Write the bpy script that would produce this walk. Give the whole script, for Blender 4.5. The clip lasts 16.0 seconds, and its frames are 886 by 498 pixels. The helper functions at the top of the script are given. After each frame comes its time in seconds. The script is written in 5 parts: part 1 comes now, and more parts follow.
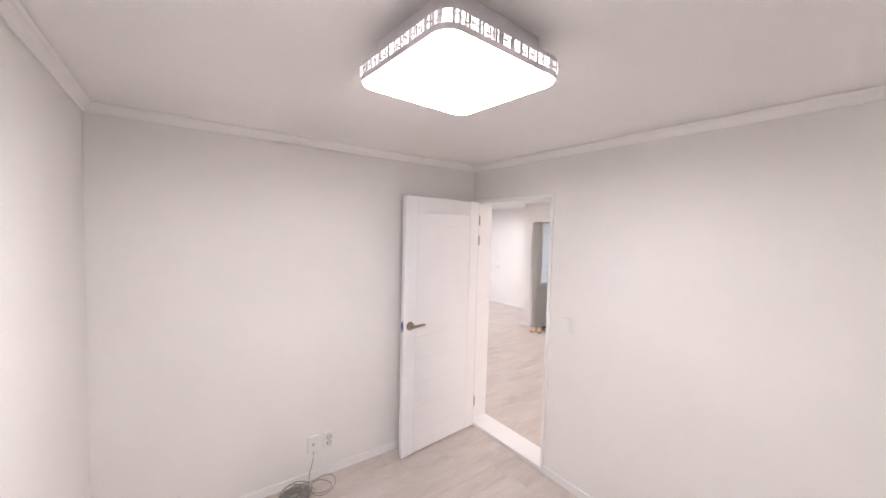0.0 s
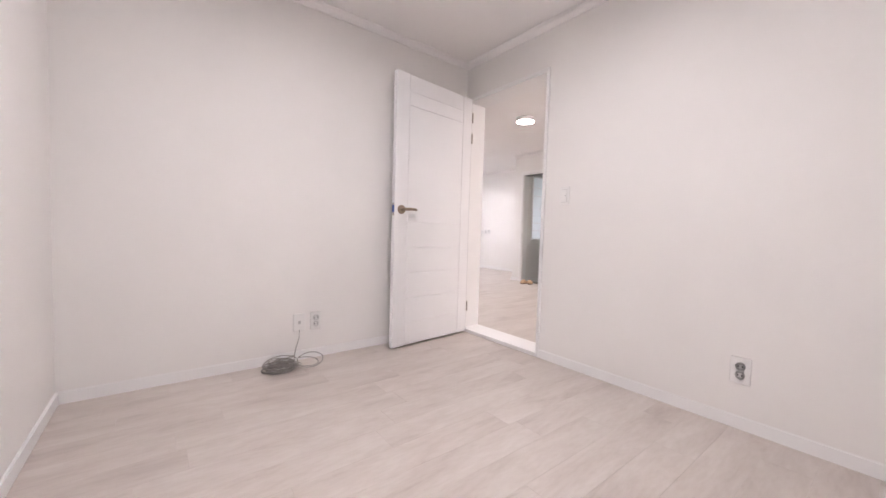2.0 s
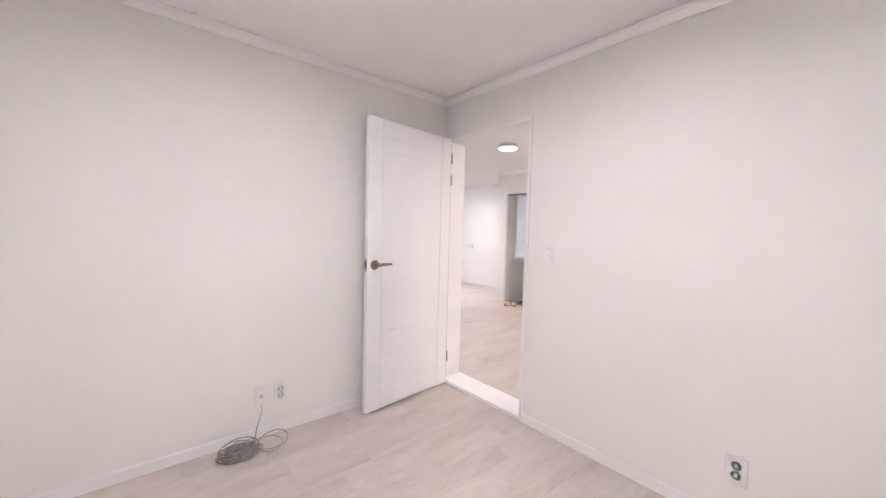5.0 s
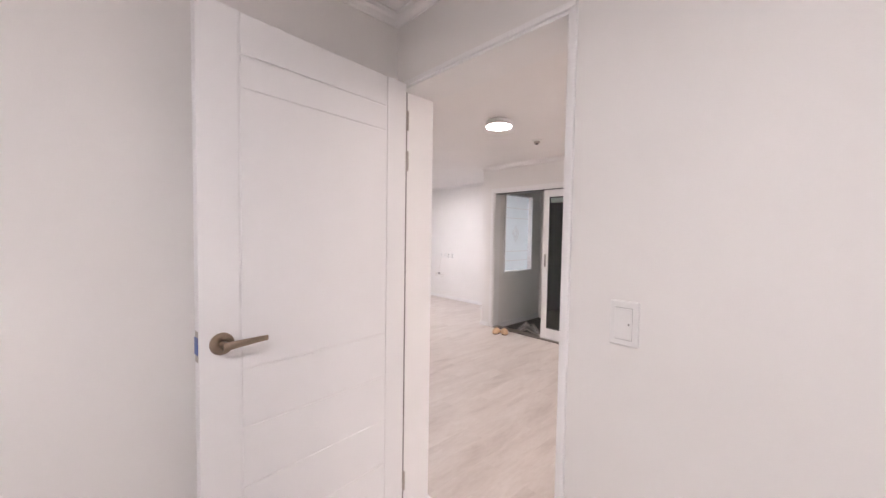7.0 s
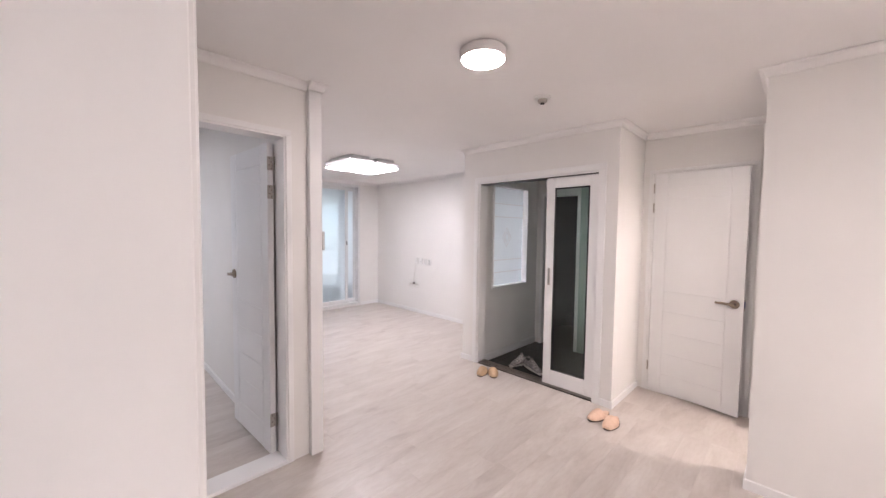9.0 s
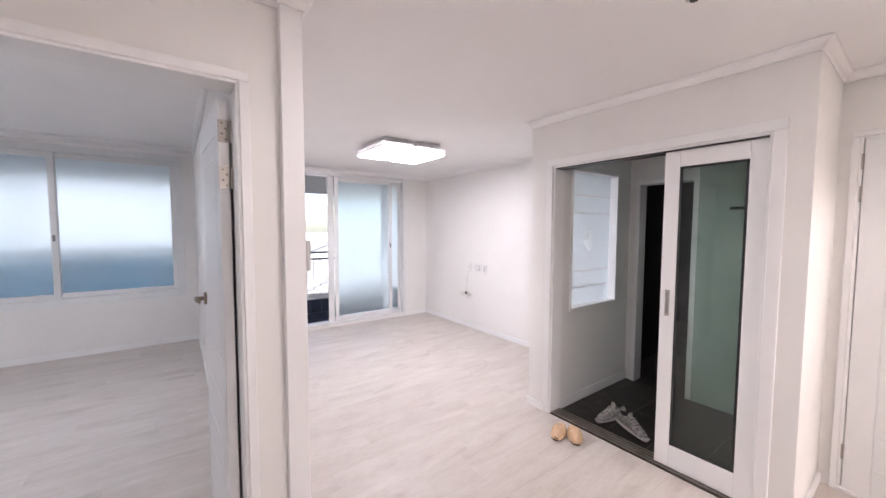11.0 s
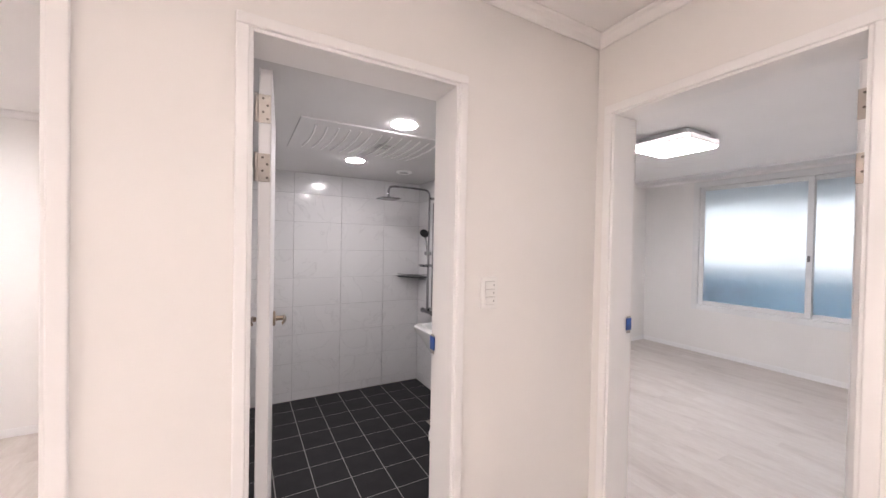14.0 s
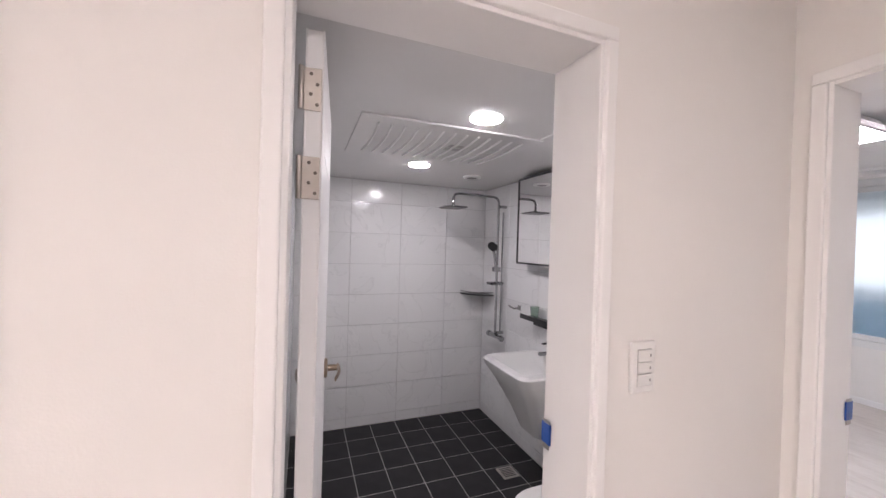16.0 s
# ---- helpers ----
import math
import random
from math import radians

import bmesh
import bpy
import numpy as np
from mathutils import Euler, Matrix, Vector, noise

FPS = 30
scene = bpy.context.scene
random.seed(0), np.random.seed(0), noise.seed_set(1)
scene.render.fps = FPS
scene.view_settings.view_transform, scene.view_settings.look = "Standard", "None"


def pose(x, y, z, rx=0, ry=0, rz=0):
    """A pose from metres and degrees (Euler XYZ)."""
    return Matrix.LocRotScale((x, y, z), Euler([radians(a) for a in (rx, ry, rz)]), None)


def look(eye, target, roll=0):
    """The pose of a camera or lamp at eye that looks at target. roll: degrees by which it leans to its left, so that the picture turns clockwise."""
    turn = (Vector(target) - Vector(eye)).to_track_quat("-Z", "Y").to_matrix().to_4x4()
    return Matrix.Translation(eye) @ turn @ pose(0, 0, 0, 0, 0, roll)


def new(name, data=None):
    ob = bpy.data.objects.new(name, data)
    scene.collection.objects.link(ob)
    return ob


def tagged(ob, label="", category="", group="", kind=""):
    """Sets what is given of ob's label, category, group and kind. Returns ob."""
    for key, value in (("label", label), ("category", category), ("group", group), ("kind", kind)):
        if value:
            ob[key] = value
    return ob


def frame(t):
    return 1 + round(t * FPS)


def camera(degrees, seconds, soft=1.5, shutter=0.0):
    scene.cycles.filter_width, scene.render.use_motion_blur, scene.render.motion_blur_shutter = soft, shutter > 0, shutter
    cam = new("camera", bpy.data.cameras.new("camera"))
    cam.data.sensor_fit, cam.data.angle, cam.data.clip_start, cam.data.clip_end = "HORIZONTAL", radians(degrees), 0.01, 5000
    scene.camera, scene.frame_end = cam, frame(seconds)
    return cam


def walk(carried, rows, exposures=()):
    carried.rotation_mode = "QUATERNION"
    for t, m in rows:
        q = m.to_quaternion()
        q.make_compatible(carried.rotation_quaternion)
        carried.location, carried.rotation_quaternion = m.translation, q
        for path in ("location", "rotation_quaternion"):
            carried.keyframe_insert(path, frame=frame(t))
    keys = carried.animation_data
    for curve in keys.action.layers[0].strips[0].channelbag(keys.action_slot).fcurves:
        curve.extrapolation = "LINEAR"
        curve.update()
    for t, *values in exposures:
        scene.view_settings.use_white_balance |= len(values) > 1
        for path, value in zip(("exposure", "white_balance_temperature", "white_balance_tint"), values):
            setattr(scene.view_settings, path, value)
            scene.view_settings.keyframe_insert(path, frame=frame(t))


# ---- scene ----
cam = camera(101.6, 16.0)
PATH = [
    (0, (2.56, -2.219, 1.756), (0.944, -1.044, 1.656), 1.5),
    (0.5, (2.522, -2.17, 1.726), (0.907, -0.994, 1.627), 1.4),
    (1, (2.493, -2.141, 1.443), (0.881, -0.959, 1.355), 1.3),
    (1.5, (2.498, -2.174, 1.144), (0.907, -0.966, 1.044), 1.7),
    (2, (2.514, -2.196, 0.876), (0.937, -0.969, 0.781), 1.7),
    (2.5, (2.522, -2.217, 0.701), (0.966, -0.963, 0.61), 1.6),
    (3, (2.554, -2.209, 0.554), (1.01, -0.941, 0.464), 1.6),
    (3.5, (2.558, -2.203, 0.495), (1.017, -0.932, 0.404), 1.4),
    (4, (2.522, -2.187, 0.755), (0.985, -0.911, 0.658), 1.3),
    (4.5, (2.497, -2.13, 1.146), (0.96, -0.853, 1.056), 1.2),
    (4.7, (2.465, -2.105, 1.227), (0.932, -0.825, 1.132), 1.3),
    (7, (1.449, -1.067, 1.365), (-0.008, 0.3, 1.28), 0.9),
    (7.5, (1.205, -0.817, 1.338), (-0.239, 0.565, 1.259), 0.7),
    (8, (0.985, -0.547, 1.379), (-0.453, 0.84, 1.296), 0.7),
    (10.3, (0.131, 0.565, 1.482), (-1.246, 2.009, 1.355), 0.5),
    (10.5, (0.049, 0.609, 1.478), (-1.378, 2.004, 1.351), 0.4),
    (11, (-0.109, 0.707, 1.492), (-1.719, 1.888, 1.374), 0.2),
    (11.5, (-0.197, 0.82, 1.468), (-1.978, 1.724, 1.362), 0.2),
    (12, (-0.239, 0.898, 1.469), (-2.211, 1.225, 1.381), 0.1),
    (12.5, (-0.269, 0.986, 1.446), (-2.252, 0.736, 1.377), 0.4),
    (13, (-0.288, 1.035, 1.437), (-2.13, 0.257, 1.401), 0.3),
    (13.5, (-0.281, 1.133, 1.459), (-1.717, -0.259, 1.422), 0.6),
    (14, (-0.259, 1.165, 1.452), (-1.231, -0.583, 1.424), 1.1),
    (14.5, (-0.253, 1.141, 1.448), (-1.029, -0.702, 1.422), 1.3),
    (15, (-0.214, 1.049, 1.439), (-0.954, -0.808, 1.418), 1.2),
    (15.5, (-0.22, 0.931, 1.45), (-0.954, -0.93, 1.425), 1.3),
    (16, (-0.304, 0.72, 1.543), (-1.024, -1.146, 1.527), 1.7),
]
walk(cam, [(t, look(eye, target, roll)) for t, eye, target, roll in PATH], exposures=[(0, 1.24, 6400, 18), (3, 1.16, 6380, 19), (4.5, 1.26, 6380, 18), (7, 1.04, 6420, 19), (8.2, 0.98, 6400, 19), (10.5, 1.14, 6150, 18), (11.5, 1.18, 6160, 18), (12, 1.12, 6300, 20), (12.5, 0.96, 6550, 22), (13.0, 0.98, 6620, 22), (13.5, 1.16, 6680, 22), (14, 1.5, 6550, 18), (14.8, 1.55, 6480, 17), (16, 1.4, 6380, 19)])

# ---- light and exposure ----
world = bpy.data.worlds.new("sky")
scene.world = world
world.use_nodes = True
wn = world.node_tree
sky = wn.nodes.new("ShaderNodeTexSky")
sky.sky_type = "NISHITA"
sky.sun_disc = False
sky.sun_elevation = radians(38)
sky.sun_rotation = radians(60)
wn.links.new(sky.outputs[0], wn.nodes["Background"].inputs[0])
wn.nodes["Background"].inputs[1].default_value = 0.15
sun = new("sun", bpy.data.lights.new("sun", "SUN"))
sun.data.energy, sun.data.angle, sun.data.color = 3.2, radians(0.5), (1.0, 0.95, 0.88)
# from the east, behind the flat: the facades across the street are sunlit
sun.matrix_world = look((30, 17, 27), (0, 0, 0))


# ---- plan ----
H = 2.35          # ceiling of living room and hall
HB = 2.445        # ceiling of the second bedroom
HA = 2.34         # ceiling of the first bedroom
AX0, AY1 = 0.068, -0.073    # west and north faces of the first bedroom
AX1, AY0 = 3.2, -2.603
WA = 0.11         # hall face of the wall of the first bedroom
WB = -1.60        # hall face of the wall of the second bedroom
BX0, BX1, BY0, BF, BH = -1.955, -0.235, -2.44, -0.04, 2.095
XL, YL = -5.39, 4.21
XR, RB0, RB1 = -5.88, -2.3, 0.90
VX0, VX1, VY, VB = -1.96, -0.55, 3.08, 4.42
CY = 3.72
BN = -0.035       # bathroom face of the hall wall
LY = 1.065        # living room face of the wall to the second bedroom


# ---- materials ----
def mat(name):
    m = bpy.data.materials.new(name)
    m.use_nodes = True
    return m, m.node_tree, m.node_tree.nodes["Principled BSDF"]


def put_in(bsdf, **values):
    for key, v in values.items():
        bsdf.inputs[key.replace("_", " ")].default_value = v


def noise_node(nt, scale, detail=4.0, stretch=None, rough=0.5):
    co = nt.nodes.new("ShaderNodeTexCoord")
    n = nt.nodes.new("ShaderNodeTexNoise")
    n.inputs["Scale"].default_value, n.inputs["Detail"].default_value, n.inputs["Roughness"].default_value = scale, detail, rough
    src = co.outputs["Object"]
    if stretch:
        mp = nt.nodes.new("ShaderNodeMapping")
        mp.inputs["Scale"].default_value = stretch
        nt.links.new(src, mp.inputs[0])
        src = mp.outputs[0]
    nt.links.new(src, n.inputs["Vector"])
    return n


def ramp(nt, src, stops):
    r = nt.nodes.new("ShaderNodeValToRGB")
    el = r.color_ramp.elements
    while len(el) < len(stops):
        el.new(0.5)
    for e, (p, c) in zip(el, stops):
        e.position, e.color = p, (*c, 1)
    nt.links.new(src, r.inputs[0])
    return r


def bump(nt, bsdf, src, strength, dist):
    b = nt.nodes.new("ShaderNodeBump")
    b.inputs["Strength"].default_value, b.inputs["Distance"].default_value = strength, dist
    nt.links.new(src, b.inputs["Height"])
    nt.links.new(b.outputs[0], bsdf.inputs["Normal"])


def surface(name, c0, c1, scale=6.0, rough=0.6, metal=0.0, grain=120.0, relief=0.15, depth=0.001, stretch=None, spec=0.5):
    """Paint, plaster, stone or metal: two tones in broad patches, fine grain as relief and gloss."""
    m, nt, b = mat(name)
    n = noise_node(nt, scale, 5.0, stretch)
    r = ramp(nt, n.outputs[0], [(0.35, c0), (0.65, c1)])
    nt.links.new(r.outputs[0], b.inputs["Base Color"])
    put_in(b, Roughness=rough, Metallic=metal, Specular_IOR_Level=spec)
    g = noise_node(nt, grain, 3.0, stretch)
    mr = nt.nodes.new("ShaderNodeMapRange")
    mr.inputs["To Min"].default_value, mr.inputs["To Max"].default_value = rough * 0.85, min(1.0, rough * 1.15)
    nt.links.new(g.outputs[0], mr.inputs[0])
    nt.links.new(mr.outputs[0], b.inputs["Roughness"])
    bump(nt, b, g.outputs[0], relief, depth)
    return m


def glow(name, colour, strength):
    m, nt, b = mat(name)
    put_in(b, Base_Color=(0.9, 0.9, 0.9, 1), Roughness=0.4, Emission_Color=(*colour, 1), Emission_Strength=strength)
    return m


def glass(name, tint=(1, 1, 1), rough=0.0):
    m, nt, b = mat(name)
    put_in(b, Base_Color=(*tint, 1), Roughness=rough, Transmission_Weight=1.0, IOR=1.45)
    return m


def frosted(name):
    """Etched glass: clear body with a rough face of uneven grain."""
    m, nt, b = mat(name)
    put_in(b, Base_Color=(0.86, 0.95, 1.0, 1), Transmission_Weight=0.9, IOR=1.3, Roughness=0.6)
    g = noise_node(nt, 260.0, 2.0)
    bump(nt, b, g.outputs[0], 0.2, 0.001)
    return m


def plank_mat():
    """Pale limed-oak vinyl: cloudy white and beige streaks along the plank."""
    m, nt, b = mat("limed_oak_vinyl")
    co = nt.nodes.new("ShaderNodeTexCoord")
    info = nt.nodes.new("ShaderNodeObjectInfo")
    geo = nt.nodes.new("ShaderNodeNewGeometry")
    rnd = nt.nodes.new("ShaderNodeMath")
    rnd.operation = "ADD"
    nt.links.new(info.outputs["Random"], rnd.inputs[0])
    nt.links.new(geo.outputs["Random Per Island"], rnd.inputs[1])
    mp = nt.nodes.new("ShaderNodeMapping")
    mp.inputs["Scale"].default_value = (4.2, 1.0, 1)
    off = nt.nodes.new("ShaderNodeCombineXYZ")
    mul = nt.nodes.new("ShaderNodeMath")
    mul.operation = "MULTIPLY"
    mul.inputs[1].default_value = 37.0
    nt.links.new(rnd.outputs[0], mul.inputs[0])
    nt.links.new(mul.outputs[0], off.inputs[0])
    nt.links.new(mul.outputs[0], off.inputs[1])
    nt.links.new(geo.outputs["Position"], mp.inputs["Vector"])
    nt.links.new(off.outputs[0], mp.inputs["Location"])
    n1 = nt.nodes.new("ShaderNodeTexNoise")
    n1.inputs["Scale"].default_value, n1.inputs["Detail"].default_value, n1.inputs["Roughness"].default_value = 1.6, 8.0, 0.62
    n1.inputs["Distortion"].default_value = 0.6
    nt.links.new(mp.outputs[0], n1.inputs["Vector"])
    n2 = nt.nodes.new("ShaderNodeTexNoise")
    n2.inputs["Scale"].default_value, n2.inputs["Detail"].default_value = 14.0, 6.0
    nt.links.new(mp.outputs[0], n2.inputs["Vector"])
    r1 = ramp(nt, n1.outputs[0], [(0.28, (0.465, 0.405, 0.37)), (0.44, (0.555, 0.495, 0.455)), (0.58, (0.595, 0.54, 0.5)), (0.74, (0.64, 0.59, 0.55))])
    r2 = ramp(nt, n2.outputs[0], [(0.3, (0.92, 0.905, 0.89)), (0.6, (1, 1, 1))])
    mx = nt.nodes.new("ShaderNodeMix")
    mx.data_type, mx.blend_type = "RGBA", "MULTIPLY"
    mx.inputs["Factor"].default_value = 0.8
    nt.links.new(r1.outputs[0], mx.inputs["A"])
    nt.links.new(r2.outputs[0], mx.inputs["B"])
    hsv = nt.nodes.new("ShaderNodeHueSaturation")
    fr = nt.nodes.new("ShaderNodeMath")
    fr.operation = "FRACT"
    nt.links.new(mul.outputs[0], fr.inputs[0])
    mr = nt.nodes.new("ShaderNodeMapRange")
    mr.inputs["To Min"].default_value, mr.inputs["To Max"].default_value = 0.975, 1.02
    nt.links.new(fr.outputs[0], mr.inputs[0])
    nt.links.new(mr.outputs[0], hsv.inputs["Value"])
    nt.links.new(mx.outputs["Result"], hsv.inputs["Color"])
    nt.links.new(hsv.outputs[0], b.inputs["Base Color"])
    put_in(b, Roughness=0.38, Specular_IOR_Level=0.5)
    rr = nt.nodes.new("ShaderNodeMapRange")
    rr.inputs["To Min"].default_value, rr.inputs["To Max"].default_value = 0.30, 0.5
    nt.links.new(n2.outputs[0], rr.inputs[0])
    nt.links.new(rr.outputs[0], b.inputs["Roughness"])
    bump(nt, b, n2.outputs[0], 0.12, 0.001)
    return m


def marble_mat():
    """Glazed white wall tile with faint grey veins."""
    m, nt, b = mat("white_marbled_tile")
    geo = nt.nodes.new("ShaderNodeNewGeometry")
    info = nt.nodes.new("ShaderNodeObjectInfo")
    add = nt.nodes.new("ShaderNodeVectorMath")
    add.operation = "MULTIPLY_ADD"
    add.inputs[1].default_value = (1, 1, 1)
    sc = nt.nodes.new("ShaderNodeMath")
    sc.operation = "MULTIPLY"
    sc.inputs[1].default_value = 23.0
    nt.links.new(info.outputs["Random"], sc.inputs[0])
    nt.links.new(geo.outputs["Position"], add.inputs[0])
    nt.links.new(sc.outputs[0], add.inputs[2])
    n = nt.nodes.new("ShaderNodeTexNoise")
    n.inputs["Scale"].default_value, n.inputs["Detail"].default_value, n.inputs["Distortion"].default_value = 2.3, 8.0, 1.4
    nt.links.new(add.outputs[0], n.inputs["Vector"])
    r = ramp(nt, n.outputs[0], [(0.0, (0.74, 0.74, 0.745)), (0.488, (0.74, 0.74, 0.745)), (0.5, (0.665, 0.665, 0.67)), (0.506, (0.75, 0.75, 0.755)), (1.0, (0.76, 0.76, 0.765))])
    nt.links.new(r.outputs[0], b.inputs["Base Color"])
    put_in(b, Roughness=0.13, Specular_IOR_Level=0.5)
    return m


M_WALL = surface("white_wallpaper", (0.80, 0.78, 0.76), (0.83, 0.81, 0.79), 1.5, 0.75, grain=220, relief=0.25)
M_CEIL = surface("white_ceiling_paper", (0.85, 0.83, 0.82), (0.88, 0.86, 0.85), 1.2, 0.85, grain=160, relief=0.3)
M_TRIM = surface("white_trim_film", (0.83, 0.82, 0.815), (0.86, 0.85, 0.845), 3.0, 0.4, grain=60, relief=0.05)
M_DOOR = surface("white_door_film", (0.81, 0.805, 0.81), (0.84, 0.835, 0.84), 2.0, 0.42, grain=150, relief=0.1)
M_PLAS = surface("white_plastic", (0.79, 0.78, 0.765), (0.81, 0.80, 0.785), 8.0, 0.3, relief=0.03)
M_GREYP = surface("grey_plastic", (0.20, 0.19, 0.19), (0.28, 0.27, 0.26), 8.0, 0.4, relief=0.05)
M_LGREY = surface("light_grey_plastic", (0.48, 0.47, 0.46), (0.53, 0.52, 0.51), 8.0, 0.4, relief=0.05)
M_BLACK = surface("black_plastic", (0.012, 0.012, 0.013), (0.022, 0.022, 0.024), 20.0, 0.35, relief=0.05)
M_BRONZE = surface("satin_bronze", (0.30, 0.235, 0.18), (0.36, 0.29, 0.225), 12.0, 0.32, 1.0, relief=0.08)
M_STEEL = surface("brushed_steel", (0.42, 0.38, 0.34), (0.52, 0.48, 0.44), 12.0, 0.35, 1.0, relief=0.08)
M_CHROME = surface("chrome", (0.34, 0.34, 0.35), (0.40, 0.40, 0.41), 6.0, 0.08, 1.0, relief=0.01)
M_BLUE = surface("blue_film", (0.01, 0.05, 0.25), (0.015, 0.08, 0.35), 30.0, 0.3)
M_CABLE = surface("grey_cable", (0.22, 0.205, 0.19), (0.33, 0.31, 0.285), 40.0, 0.5)
M_WHITEC = surface("white_cable", (0.62, 0.59, 0.55), (0.72, 0.69, 0.65), 40.0, 0.5)
M_PLANK = plank_mat()
M_JOINT = surface("floor_joint", (0.52, 0.465, 0.425), (0.58, 0.525, 0.485), 10.0, 0.7)
M_BTILE = surface("charcoal_floor_tile", (0.013, 0.013, 0.014), (0.022, 0.021, 0.023), 7.0, 0.55, grain=90, relief=0.3, spec=0.3)
M_GROUT = surface("pale_grout", (0.34, 0.33, 0.32), (0.46, 0.45, 0.43), 25.0, 0.9)
M_MARBLE = marble_mat()
M_WGROUT = surface("wall_grout", (0.48, 0.48, 0.48), (0.56, 0.56, 0.56), 25.0, 0.9)
M_PVC = surface("glossy_ceiling_panel", (0.72, 0.71, 0.70), (0.75, 0.74, 0.73), 2.0, 0.16, relief=0.03)
M_CERAM = surface("white_ceramic", (0.80, 0.80, 0.79), (0.83, 0.83, 0.82), 4.0, 0.08, relief=0.0)
M_MIRROR = surface("mirror_silver", (0.90, 0.90, 0.90), (0.92, 0.92, 0.92), 1.0, 0.01, 1.0, relief=0.0)
M_GLASS = glass("clear_glass", (0.97, 0.99, 0.98))
M_DGLASS = glass("green_tinted_glass", (0.66, 0.77, 0.71))
M_FROST = frosted("frosted_glass")
M_ALU = surface("white_window_profile", (0.74, 0.74, 0.735), (0.79, 0.79, 0.785), 4.0, 0.35, relief=0.04)
M_TRACK = surface("bronze_track", (0.10, 0.085, 0.075), (0.17, 0.15, 0.13), 12.0, 0.4, 0.8)
M_VTILE = surface("dark_brown_tile", (0.035, 0.030, 0.028), (0.06, 0.052, 0.048), 6.0, 0.4, grain=80, relief=0.3)
M_GREYW = surface("grey_green_wall", (0.38, 0.45, 0.40), (0.42, 0.49, 0.44), 2.0, 0.6)
# near-black: the darkness of the unlit stairwell, put into its colour
M_STAIRSHADE = surface("stair_shade_black", (0.03, 0.028, 0.03), (0.05, 0.047, 0.05), 2.0, 0.7)
M_TAN = surface("tan_slipper_cloth", (0.56, 0.37, 0.22), (0.66, 0.46, 0.30), 30.0, 0.85, grain=400, relief=0.4)
M_PEACH = surface("peach_slipper_cloth", (0.66, 0.45, 0.33), (0.74, 0.53, 0.41), 30.0, 0.85, grain=400, relief=0.4)
M_SOLE = surface("dark_sole", (0.05, 0.035, 0.03), (0.09, 0.07, 0.06), 30.0, 0.8)
M_SNEAK = surface("grey_mesh_cloth", (0.18, 0.17, 0.165), (0.42, 0.40, 0.38), 45.0, 0.8, grain=500, relief=0.4)
M_RUBBER = surface("pale_rubber", (0.55, 0.52, 0.49), (0.64, 0.61, 0.58), 30.0, 0.7)
M_GATEF = surface("pale_facade_paint", (0.62, 0.60, 0.57), (0.70, 0.68, 0.65), 0.6, 0.85, grain=12, relief=0.3, depth=0.01)
M_FACW = surface("white_facade_paint", (0.76, 0.76, 0.76), (0.81, 0.81, 0.81), 0.6, 0.85, grain=12, relief=0.3, depth=0.01)
M_ASPH = surface("asphalt", (0.045, 0.045, 0.047), (0.06, 0.06, 0.062), 1.0, 0.9, grain=40, relief=0.4, depth=0.01)
M_FARGL = surface("dark_window_glass", (0.26, 0.28, 0.30), (0.34, 0.36, 0.38), 0.5, 0.15)
M_NAVY = surface("navy_balcony_tile", (0.012, 0.018, 0.036), (0.022, 0.030, 0.055), 7.0, 0.3, grain=90, relief=0.2)
M_BLUEW = surface("light_blue_sheet", (0.27, 0.52, 0.70), (0.32, 0.57, 0.74), 1.0, 0.6)
M_RUST = surface("brown_hall_door", (0.20, 0.085, 0.06), (0.25, 0.11, 0.08), 8.0, 0.6)
M_LAMP = glow("lamp_diffuser", (1.0, 0.98, 0.98), 16.0)
M_LAMP2 = glow("second_bedroom_lamp_diffuser", (0.94, 0.97, 1.0), 18.0)
M_RIM = glow("lamp_inner_case", (1.0, 0.97, 0.96), 2.6)
M_HALL = glow("hall_lamp_diffuser", (1.0, 0.93, 0.87), 46.0)
M_SIDE = glow("side_room_lamp_diffuser", (1.0, 0.90, 0.80), 28.0)
M_KIT = glow("kitchen_lamp_diffuser", (1.0, 0.92, 0.85), 28.0)
M_LAMPB = glow("bedroom_lamp_diffuser", (1.0, 0.97, 0.95), 20.0)
M_SPOT = glow("downlight_diffuser", (1.0, 0.97, 0.96), 58.0)
M_DIM = surface("lamp_housing", (0.70, 0.68, 0.68), (0.74, 0.72, 0.72), 10.0, 0.35)


# ---- shapes ----
def bm_new():
    return bmesh.new()


def add_box(bm, x0, x1, y0, y1, z0, z1):
    vs = [bm.verts.new((x, y, z)) for x in (x0, x1) for y in (y0, y1) for z in (z0, z1)]
    for f in ((0, 1, 3, 2), (4, 6, 7, 5), (0, 4, 5, 1), (2, 3, 7, 6), (0, 2, 6, 4), (1, 5, 7, 3)):
        bm.faces.new([vs[i] for i in f])
    return bm


def boxm(x0, x1, y0, y1, z0, z1, r=0.0, seg=2):
    bm = add_box(bm_new(), min(x0, x1), max(x0, x1), min(y0, y1), max(y0, y1), min(z0, z1), max(z0, z1))
    if r:
        bmesh.ops.bevel(bm, geom=bm.edges[:], offset=r, segments=seg, profile=0.5, affect="EDGES")
    return bm


